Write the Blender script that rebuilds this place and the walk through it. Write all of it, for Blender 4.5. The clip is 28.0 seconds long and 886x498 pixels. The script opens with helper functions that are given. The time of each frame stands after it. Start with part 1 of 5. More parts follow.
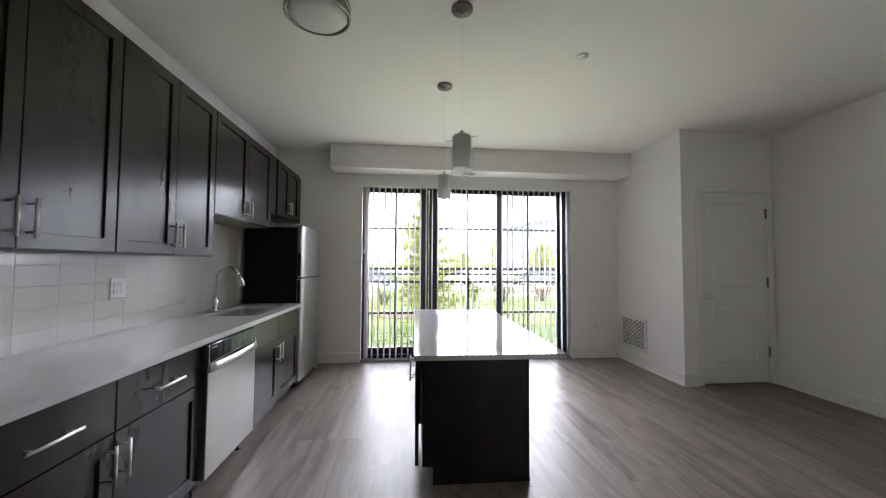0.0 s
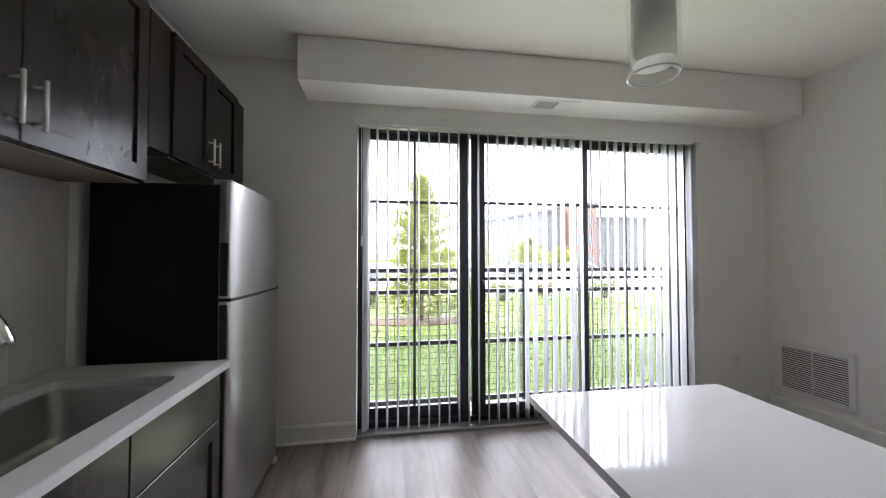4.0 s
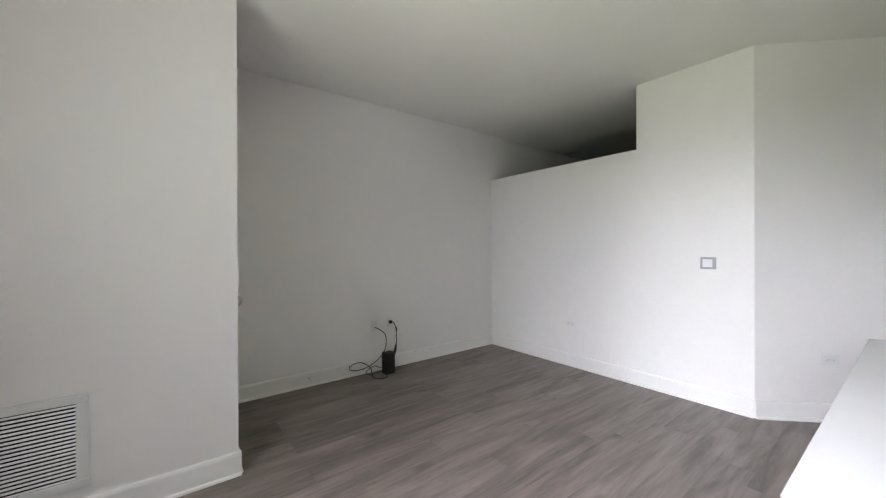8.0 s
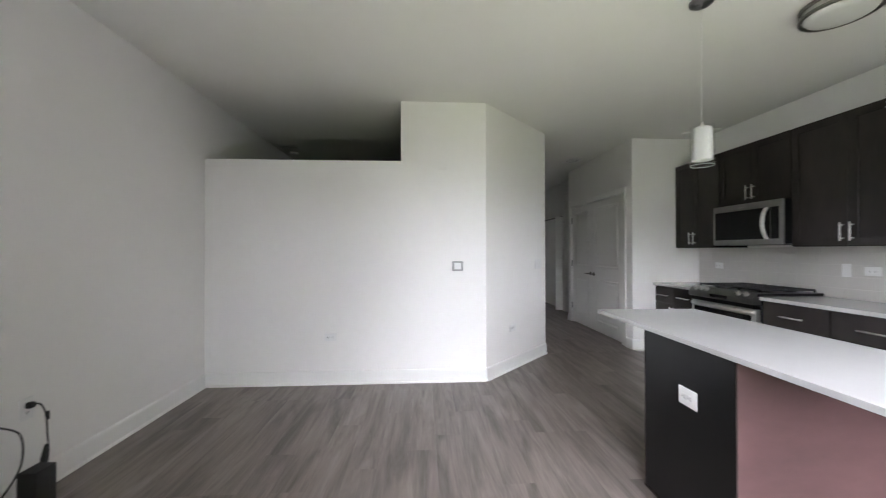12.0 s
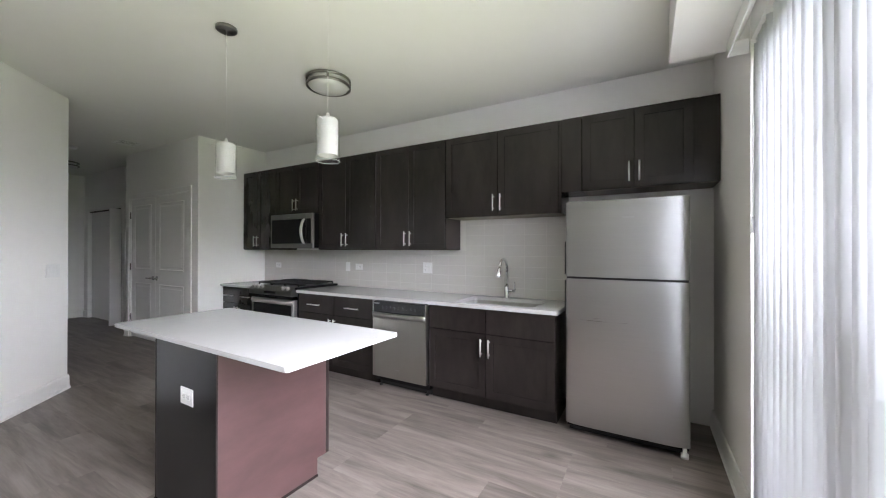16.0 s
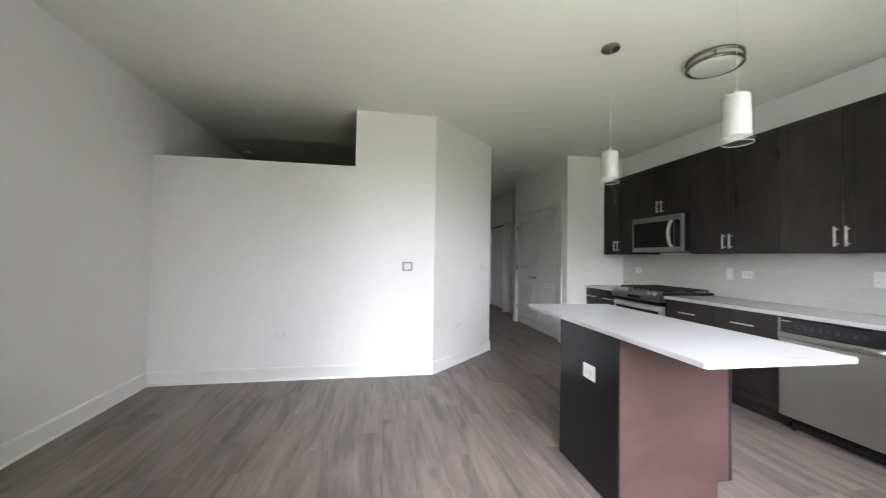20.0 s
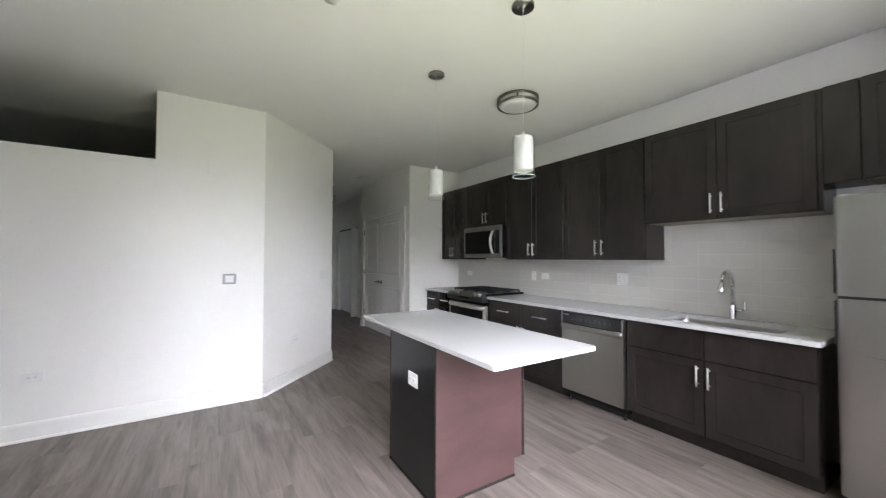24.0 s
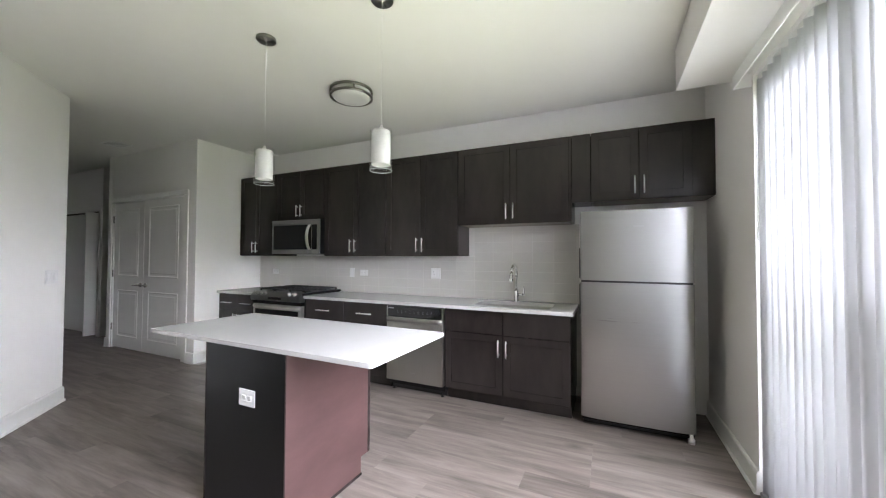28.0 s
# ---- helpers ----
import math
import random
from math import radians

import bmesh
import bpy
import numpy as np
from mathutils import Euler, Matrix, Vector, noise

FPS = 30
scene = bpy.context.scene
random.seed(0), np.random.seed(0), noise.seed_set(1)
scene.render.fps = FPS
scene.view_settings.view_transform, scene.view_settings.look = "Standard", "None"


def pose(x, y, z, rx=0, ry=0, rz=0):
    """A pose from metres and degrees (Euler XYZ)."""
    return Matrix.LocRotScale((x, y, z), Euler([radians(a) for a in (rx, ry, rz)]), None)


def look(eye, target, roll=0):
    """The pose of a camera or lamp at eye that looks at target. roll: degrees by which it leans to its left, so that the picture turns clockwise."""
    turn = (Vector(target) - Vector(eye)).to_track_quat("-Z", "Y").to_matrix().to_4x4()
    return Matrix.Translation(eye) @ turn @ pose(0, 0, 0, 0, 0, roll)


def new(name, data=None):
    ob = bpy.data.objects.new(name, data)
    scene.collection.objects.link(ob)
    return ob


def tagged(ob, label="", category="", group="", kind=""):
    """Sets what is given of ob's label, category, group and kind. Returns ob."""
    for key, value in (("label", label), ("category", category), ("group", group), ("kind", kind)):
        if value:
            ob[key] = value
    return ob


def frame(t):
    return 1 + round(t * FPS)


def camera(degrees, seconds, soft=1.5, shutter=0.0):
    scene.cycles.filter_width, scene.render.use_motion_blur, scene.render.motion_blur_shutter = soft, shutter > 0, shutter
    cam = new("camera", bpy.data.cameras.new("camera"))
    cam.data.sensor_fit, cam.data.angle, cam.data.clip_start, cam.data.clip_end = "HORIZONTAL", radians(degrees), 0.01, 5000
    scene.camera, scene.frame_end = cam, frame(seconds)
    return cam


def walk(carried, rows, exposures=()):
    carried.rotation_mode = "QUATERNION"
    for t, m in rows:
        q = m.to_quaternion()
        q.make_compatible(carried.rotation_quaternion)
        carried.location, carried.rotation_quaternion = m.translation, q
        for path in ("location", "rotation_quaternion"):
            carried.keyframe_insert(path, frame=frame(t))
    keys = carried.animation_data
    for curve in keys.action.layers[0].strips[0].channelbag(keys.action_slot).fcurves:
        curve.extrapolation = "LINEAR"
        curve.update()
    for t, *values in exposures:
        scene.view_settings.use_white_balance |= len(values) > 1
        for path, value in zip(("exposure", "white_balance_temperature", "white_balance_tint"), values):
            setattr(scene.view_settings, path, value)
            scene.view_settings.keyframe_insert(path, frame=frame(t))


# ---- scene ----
cam = camera(101.6, 28.0, soft=1.1, shutter=0.22)
PATH = [
    (0, (1.709, -4.811, 1.271), (1.9, -2.822, 1.355), 0.3),
    (0.5, (1.759, -4.666, 1.294), (1.945, -2.675, 1.35), 0.1),
    (1, (1.785, -4.481, 1.301), (1.962, -2.49, 1.36), 0.2),
    (1.5, (1.705, -4.23, 1.306), (1.866, -2.237, 1.362), 0.6),
    (2, (1.59, -3.981, 1.323), (1.753, -1.989, 1.383), 0.7),
    (2.5, (1.536, -3.695, 1.305), (1.696, -1.702, 1.361), 0.5),
    (4.5, (1.257, -2.396, 1.312), (1.648, -0.435, 1.362), 0.1),
    (5, (1.236, -2.076, 1.317), (1.823, -0.165, 1.359), 0.4),
    (5.5, (1.333, -1.725, 1.304), (2.532, -0.125, 1.324), -0.0),
    (6, (1.487, -1.42, 1.304), (3.247, -0.47, 1.316), -0.4),
    (6.5, (1.621, -1.226, 1.293), (3.597, -0.919, 1.3), -0.5),
    (7, (1.797, -1.094, 1.248), (3.753, -1.51, 1.26), -0.5),
    (7.5, (2.077, -0.973, 1.245), (3.843, -1.912, 1.249), -0.6),
    (8, (2.329, -0.869, 1.259), (3.906, -2.099, 1.256), -0.2),
    (8.5, (2.566, -0.742, 1.266), (3.933, -2.202, 1.265), -0.1),
    (9, (2.792, -0.713, 1.263), (3.939, -2.351, 1.256), -0.2),
    (9.5, (2.988, -0.725, 1.266), (3.948, -2.48, 1.267), -0.4),
    (10, (3.147, -0.707, 1.262), (3.999, -2.517, 1.267), -0.3),
    (10.5, (3.316, -0.689, 1.264), (3.938, -2.59, 1.267), -0.1),
    (11, (3.493, -0.72, 1.249), (3.916, -2.675, 1.253), -0.2),
    (11.5, (3.6, -0.782, 1.265), (3.877, -2.763, 1.272), -0.2),
    (12, (3.646, -0.774, 1.281), (3.533, -2.771, 1.293), -0.1),
    (12.5, (3.608, -0.663, 1.254), (3.02, -2.575, 1.285), -0.0),
    (13, (3.473, -0.61, 1.238), (2.37, -2.278, 1.268), -0.6),
    (13.5, (3.327, -0.495, 1.249), (1.832, -1.824, 1.266), -0.6),
    (15.5, (3.343, -0.428, 1.312), (1.591, -1.393, 1.319), 0.1),
    (16, (3.346, -0.434, 1.316), (1.605, -1.418, 1.322), 0.1),
    (16.5, (3.358, -0.443, 1.315), (1.631, -1.452, 1.326), 0.1),
    (17, (3.374, -0.449, 1.313), (1.685, -1.52, 1.331), 0.1),
    (17.5, (3.399, -0.457, 1.316), (1.797, -1.655, 1.335), 0.2),
    (18, (3.431, -0.478, 1.304), (1.95, -1.821, 1.334), 0.3),
    (18.5, (3.442, -0.496, 1.284), (2.142, -2.016, 1.313), 0.4),
    (19, (3.475, -0.492, 1.284), (2.354, -2.148, 1.305), 0.5),
    (19.5, (3.531, -0.517, 1.277), (2.727, -2.348, 1.308), 0.5),
    (20, (3.611, -0.507, 1.236), (3.257, -2.475, 1.282), 0.9),
    (20.5, (3.661, -0.495, 1.236), (3.748, -2.493, 1.277), 1.0),
    (22.5, (3.665, -0.435, 1.363), (4.108, -2.386, 1.386), 0.5),
    (23, (3.527, -0.478, 1.341), (3.439, -2.475, 1.387), 0.5),
    (23.5, (3.492, -0.468, 1.348), (2.79, -2.34, 1.394), 0.1),
    (24, (3.456, -0.455, 1.323), (2.373, -2.135, 1.377), 0.1),
    (24.5, (3.438, -0.402, 1.308), (2.089, -1.877, 1.365), -0.0),
    (25, (3.434, -0.427, 1.312), (1.934, -1.749, 1.352), -0.0),
    (25.5, (3.438, -0.461, 1.298), (1.855, -1.682, 1.338), -0.1),
    (26, (3.439, -0.534, 1.279), (1.792, -1.669, 1.318), 0.0),
    (26.5, (3.44, -0.621, 1.27), (1.753, -1.696, 1.306), -0.0),
    (27, (3.427, -0.7, 1.274), (1.667, -1.649, 1.31), 0.0),
    (27.5, (3.475, -0.706, 1.296), (1.666, -1.557, 1.333), -0.1),
    (28, (3.662, -0.745, 1.301), (1.845, -1.58, 1.348), 0.2),
]
EXPOSURES = [(0, 2.30, 15), (2.5, 2.20, 15), (5, 1.75, 12), (5.5, 1.32, 10), (6.2, 0.90, 10), (7, 2.20, 12), (8, 3.00, 14), (9, 2.98, 14), (12, 3.00, 13), (13, 3.06, 13), (15.5, 3.12, 13),
             (17, 3.13, 13), (18, 3.27, 13), (19, 3.20, 12), (20.5, 3.12, 12), (22.5, 2.95, 13), (23.5, 3.04, 13), (25, 3.20, 13), (26.5, 3.36, 13), (28, 3.22, 13)]
walk(cam, [(t, look(eye, aim, roll)) for t, eye, aim, roll in PATH], [(t, stops, 6500, tint) for t, stops, tint in EXPOSURES])

# ---- world, sun, window daylight ----
world = bpy.data.worlds.new("world")
scene.world = world
world.use_nodes = True
wn, wl = world.node_tree.nodes, world.node_tree.links
sky = wn.new("ShaderNodeTexSky")
sky.sky_type, sky.sun_disc = "NISHITA", False
sky.sun_elevation, sky.sun_rotation = radians(52), radians(200)
sky.air_density, sky.dust_density, sky.ozone_density = 1.0, 3.0, 1.0
haze = wn.new("ShaderNodeMixRGB")
haze.inputs[0].default_value, haze.inputs[2].default_value = 0.6, (9.0, 9.2, 9.6, 1)
wl.new(sky.outputs[0], haze.inputs[1]), wl.new(haze.outputs[0], wn["Background"].inputs[0])
wn["Background"].inputs[1].default_value = 0.14

sun = new("sun", bpy.data.lights.new("sun", "SUN"))
sun.data.energy, sun.data.angle, sun.data.color = 3.2, radians(0.6), (1.0, 0.95, 0.86)
sun.matrix_world = look((-2.0, -5.5, 9.0), (0, 0, 0))

# the bright hazy sky that the window looks out on
skylight = new("northern_sky", bpy.data.lights.new("northern_sky", "AREA"))
skylight.data.shape, skylight.data.size, skylight.data.size_y = "RECTANGLE", 1500.0, 115.0
skylight.data.energy, skylight.data.color = 2400000.0, (0.958, 0.98, 1.105)
skylight.matrix_world = look((2.5, 136.0, 56.0), (2.5, 0.0, 50.0))

# light of the lawn and of the upper sky, in the window's opening
for name, z, aim, power, spread, tint in (("window_ground_light", 0.15, (2.52, -0.96, 1.40), 2.0, 90, (0.95, 1.0, 0.74)),
                                          ("window_sky_light", 2.22, (2.52, -0.66, 1.22), 2.0, 72, (0.98, 0.985, 1.04))):
    opening = new(name, bpy.data.lights.new(name, "AREA"))
    opening.data.shape, opening.data.size, opening.data.size_y = "RECTANGLE", 2.7, 0.3
    opening.data.energy, opening.data.color, opening.data.spread = power, tint, radians(spread)
    opening.matrix_world = look((2.52, -0.16, z), aim)

# ---- materials ----


def material(name, color, rough=0.5, metal=0.0, vary=0.0, scale=6.0, bump=0.0, bump_scale=60.0, spec=0.5, stretch=(1, 1, 1),
             alpha=None, coat=0.0, rough_vary=0.0, per_object=0.0, wave=0.0):
    """A Principled surface with variation of colour at two scales and fine relief."""
    m = bpy.data.materials.new(name)
    m.use_nodes = True
    n, l = m.node_tree.nodes, m.node_tree.links
    b = n["Principled BSDF"]
    b.inputs["Base Color"].default_value = (*color, 1)
    b.inputs["Roughness"].default_value, b.inputs["Metallic"].default_value = rough, metal
    b.inputs["Specular IOR Level"].default_value = spec
    b.inputs["Coat Weight"].default_value = coat
    b.inputs["Coat Roughness"].default_value = 0.12
    if vary or bump or rough_vary or per_object:
        co = n.new("ShaderNodeTexCoord")
        mp = n.new("ShaderNodeMapping")
        mp.inputs["Scale"].default_value = stretch
        l.new(co.outputs["Object"], mp.inputs["Vector"])
    if vary or rough_vary or per_object:
        big, fine = n.new("ShaderNodeTexNoise"), n.new("ShaderNodeTexNoise")
        big.inputs["Scale"].default_value, fine.inputs["Scale"].default_value = scale * 0.22, scale * 4
        big.inputs["Detail"].default_value, fine.inputs["Detail"].default_value = 3, 5
        add = n.new("ShaderNodeMath")
        add.operation = "ADD"
        l.new(mp.outputs[0], big.inputs["Vector"]), l.new(mp.outputs[0], fine.inputs["Vector"])
        l.new(big.outputs["Fac"], add.inputs[0]), l.new(fine.outputs["Fac"], add.inputs[1])
        rng = n.new("ShaderNodeMapRange")
        rng.inputs["From Min"].default_value, rng.inputs["From Max"].default_value = 0.6, 1.4
        rng.inputs["To Min"].default_value, rng.inputs["To Max"].default_value = 1 - vary, 1 + vary
        l.new(add.outputs[0], rng.inputs["Value"])
        fac = rng.outputs[0]
        if per_object:
            info, tone = n.new("ShaderNodeObjectInfo"), n.new("ShaderNodeMapRange")
            tone.inputs["To Min"].default_value, tone.inputs["To Max"].default_value = 1 - per_object, 1 + per_object
            l.new(info.outputs["Random"], tone.inputs["Value"])
            mul = n.new("ShaderNodeMath")
            mul.operation = "MULTIPLY"
            l.new(fac, mul.inputs[0]), l.new(tone.outputs[0], mul.inputs[1])
            fac = mul.outputs[0]
        mix = n.new("ShaderNodeVectorMath")
        mix.operation = "SCALE"
        mix.inputs[0].default_value = color
        l.new(fac, mix.inputs["Scale"])
        l.new(mix.outputs[0], b.inputs["Base Color"])
        if rough_vary:
            rr = n.new("ShaderNodeMapRange")
            rr.inputs["From Min"].default_value, rr.inputs["From Max"].default_value = 0.6, 1.4
            rr.inputs["To Min"].default_value, rr.inputs["To Max"].default_value = rough - rough_vary, rough + rough_vary
            l.new(add.outputs[0], rr.inputs["Value"])
            l.new(rr.outputs[0], b.inputs["Roughness"])
    if bump:
        tex, bp = n.new("ShaderNodeTexNoise"), n.new("ShaderNodeBump")
        tex.inputs["Scale"].default_value, tex.inputs["Detail"].default_value = bump_scale, 4
        bp.inputs["Strength"].default_value, bp.inputs["Distance"].default_value = bump, 0.002
        l.new(mp.outputs[0], tex.inputs["Vector"])
        l.new(tex.outputs["Fac"], bp.inputs["Height"])
        l.new(bp.outputs[0], b.inputs["Normal"])
        if wave:
            soft, sb, mq = n.new("ShaderNodeTexNoise"), n.new("ShaderNodeBump"), n.new("ShaderNodeMapping")
            mq.inputs["Scale"].default_value = (1, 1, 0.28)
            soft.inputs["Scale"].default_value, soft.inputs["Detail"].default_value = 5.0, 1
            sb.inputs["Strength"].default_value, sb.inputs["Distance"].default_value = wave, 0.02
            l.new(co.outputs["Object"], mq.inputs["Vector"]), l.new(mq.outputs[0], soft.inputs["Vector"])
            l.new(soft.outputs["Fac"], sb.inputs["Height"]), l.new(sb.outputs[0], bp.inputs["Normal"])
    return m


WALL = material("wall_paint", (0.898, 0.884, 0.862), 0.62, vary=0.012, scale=3, bump=0.10, bump_scale=220)
CEIL = material("ceiling_paint", (0.84, 0.832, 0.805), 0.8, vary=0.012, scale=2, bump=0.12, bump_scale=160)
TRIM = material("trim_paint", (0.88, 0.87, 0.85), 0.35, vary=0.01, scale=5, bump=0.03, bump_scale=90)
DOORWHITE = material("door_paint", (0.86, 0.85, 0.832), 0.4, vary=0.012, scale=6, bump=0.06, bump_scale=150, stretch=(1, 1, 0.12))
WHITEPLASTIC = material("white_plastic", (0.85, 0.848, 0.838), 0.3, vary=0.01, scale=10)
# near-black for flat sheets that stand in for the shade inside air ducts
DUCTSHADE = material("duct_shade", (0.012, 0.012, 0.013), 0.9)
SOCKET = material("socket_shadow", (0.10, 0.10, 0.10), 0.6)
QUARTZ = material("white_quartz", (0.615, 0.612, 0.616), 0.07, vary=0.02, scale=40, spec=0.2)
TILE = material("glazed_tile", (0.66, 0.64, 0.61), 0.12, vary=0.015, scale=5, bump=0.05, bump_scale=14, per_object=0.006)
GROUT = material("grout", (0.68, 0.66, 0.63), 0.9, vary=0.05, scale=30, bump=0.2, bump_scale=200)
STEEL = material("brushed_steel", (0.66, 0.655, 0.64), 0.34, 1.0, vary=0.03, scale=3, bump=0.035, bump_scale=70, stretch=(1, 14, 0.3), rough_vary=0.03)
STEEL_V = material("brushed_steel_upright", (0.44, 0.437, 0.428), 0.30, 1.0, vary=0.03, scale=3, bump=0.006, bump_scale=70, stretch=(1, 0.3, 12), rough_vary=0.03, wave=0.10)
DOORSTEEL = material("brushed_steel_door", (0.43, 0.424, 0.395), 0.30, 1.0, vary=0.02, scale=3, stretch=(1, 14, 0.3))
DULLSTEEL = material("dull_stainless", (0.34, 0.333, 0.323), 0.36, 1.0, vary=0.03, scale=3, bump=0.02, bump_scale=70, stretch=(1, 14, 0.3), rough_vary=0.03)
SINKSTEEL = material("sink_steel", (0.42, 0.415, 0.405), 0.30, 1.0, vary=0.04, scale=6, bump=0.02, bump_scale=80)
NICKEL = material("satin_nickel", (0.80, 0.79, 0.77), 0.45, 1.0, vary=0.02, scale=20)
DARKNICKEL = material("brushed_nickel_dark", (0.27, 0.26, 0.245), 0.3, 1.0, vary=0.03, scale=20)
CHROME = material("chrome", (0.82, 0.82, 0.83), 0.06, 1.0)
BLACKPAINT = material("black_enamel", (0.0065, 0.0065, 0.0072), 0.28, vary=0.1, scale=6, bump=0.03, bump_scale=260, spec=0.22)
FRIDGEBLACK = material("black_textured_steel", (0.006, 0.006, 0.0065), 0.5, vary=0.1, scale=9, bump=0.1, bump_scale=300, spec=0.2)
BLACKGLASS = material("black_glass", (0.008, 0.008, 0.009), 0.06, spec=0.4)
CASTIRON = material("cast_iron", (0.016, 0.016, 0.017), 0.6, vary=0.15, scale=20, bump=0.2, bump_scale=180)
BLACKPLASTIC = material("black_plastic", (0.014, 0.014, 0.015), 0.42, vary=0.08, scale=12, bump=0.08, bump_scale=300)
DARKSTEEL = material("dark_steel", (0.20, 0.20, 0.20), 0.32, 1.0, vary=0.05, scale=5)
DIMPRINT = material("dim_print", (0.20, 0.21, 0.22), 0.5)
GREYPRINT = material("grey_print", (0.45, 0.45, 0.45), 0.5)
BRONZE = material("dark_bronze_frame", (0.018, 0.017, 0.019), 0.42, vary=0.1, scale=8, bump=0.05, bump_scale=120)
RAILPAINT = material("black_rail_paint", (0.02, 0.02, 0.022), 0.45, vary=0.1, scale=8)
ALU = material("sill_aluminium", (0.42, 0.42, 0.42), 0.4, 0.9, vary=0.04, scale=6)
LAMPWHITE = material("opal_glass", (0.72, 0.72, 0.71), 0.28, vary=0.006, scale=8)
SCREEN = material("thermostat_screen", (0.84, 0.84, 0.84), 0.3)
REDBROWN = material("brick_facade", (0.17, 0.09, 0.08), 0.85, vary=0.2, scale=1.2, bump=0.2, bump_scale=8)
GREYFACADE = material("grey_facade", (0.08, 0.084, 0.10), 0.7, vary=0.08, scale=0.5)
FACADEGLASS = material("facade_glass", (0.10, 0.11, 0.125), 0.25, spec=0.4)
ASPHALT = material("asphalt", (0.40, 0.40, 0.39), 0.9, vary=0.12, scale=2)
CONCRETE = material("concrete", (0.45, 0.44, 0.42), 0.85, vary=0.08, scale=3, bump=0.2, bump_scale=80)
MULCH = material("mulch", (0.085, 0.05, 0.032), 0.95, vary=0.5, scale=18, bump=0.8, bump_scale=60)
BARK = material("bark", (0.11, 0.075, 0.05), 0.95, vary=0.3, scale=12, bump=0.6, bump_scale=40, stretch=(1, 1, 0.3))
CARWHITE = material("car_paint_white", (0.7, 0.7, 0.71), 0.2, coat=0.6)
CARGREY = material("car_paint_grey", (0.16, 0.17, 0.19), 0.22, 0.4, coat=0.6)
TYRE = material("tyre_rubber", (0.02, 0.02, 0.02), 0.85)


def wood(name, dark, light, rough, grain=(1, 1, 0.06), scale=14.0, per_object=0.12, bump=0.12, coat=0.0, offset=False, spec=0.5):
    """Wood with long streaks along the axis whose stretch is small, and broader cloudy tones."""
    m = bpy.data.materials.new(name)
    m.use_nodes = True
    n, l = m.node_tree.nodes, m.node_tree.links
    b = n["Principled BSDF"]
    co, mp, info = n.new("ShaderNodeTexCoord"), n.new("ShaderNodeMapping"), n.new("ShaderNodeObjectInfo")
    l.new(co.outputs["Object"], mp.inputs["Vector"])
    mp.inputs["Scale"].default_value = grain
    if offset:
        shift = n.new("ShaderNodeVectorMath")
        shift.operation = "SCALE"
        shift.inputs[0].default_value = (37.0, 53.0, 19.0)
        l.new(info.outputs["Random"], shift.inputs["Scale"])
        l.new(shift.outputs[0], mp.inputs["Location"])
    streak, cloud, pore = (n.new("ShaderNodeTexNoise") for _ in range(3))
    for tex, sc, det in ((streak, scale, 6), (cloud, scale * 0.22, 2), (pore, scale * 7, 3)):
        tex.inputs["Scale"].default_value, tex.inputs["Detail"].default_value = sc, det
        tex.inputs["Roughness"].default_value = 0.62
        l.new(mp.outputs[0], tex.inputs["Vector"])
    streak.inputs["Distortion"].default_value = 0.2
    s1, s2, s3 = (n.new("ShaderNodeMath") for _ in range(3))
    s1.operation = s2.operation = s3.operation = "MULTIPLY_ADD"
    l.new(streak.outputs["Fac"], s1.inputs[0])
    s1.inputs[1].default_value, s1.inputs[2].default_value = 0.8, -0.2
    l.new(cloud.outputs["Fac"], s2.inputs[0])
    s2.inputs[1].default_value = 0.75
    l.new(s1.outputs[0], s2.inputs[2])
    l.new(info.outputs["Random"], s3.inputs[0])
    s3.inputs[1].default_value = per_object * 2
    l.new(s2.outputs[0], s3.inputs[2])
    ramp = n.new("ShaderNodeValToRGB")
    ramp.color_ramp.elements[0].position, ramp.color_ramp.elements[1].position = 0.2, 0.85 + per_object
    ramp.color_ramp.elements[0].color, ramp.color_ramp.elements[1].color = (*dark, 1), (*light, 1)
    l.new(s3.outputs[0], ramp.inputs[0])
    l.new(ramp.outputs[0], b.inputs["Base Color"])
    bp = n.new("ShaderNodeBump")
    bp.inputs["Strength"].default_value, bp.inputs["Distance"].default_value = bump, 0.001
    l.new(pore.outputs["Fac"], bp.inputs["Height"])
    l.new(bp.outputs[0], b.inputs["Normal"])
    b.inputs["Roughness"].default_value = rough
    b.inputs["Coat Weight"].default_value = coat
    b.inputs["Specular IOR Level"].default_value = spec
    return m


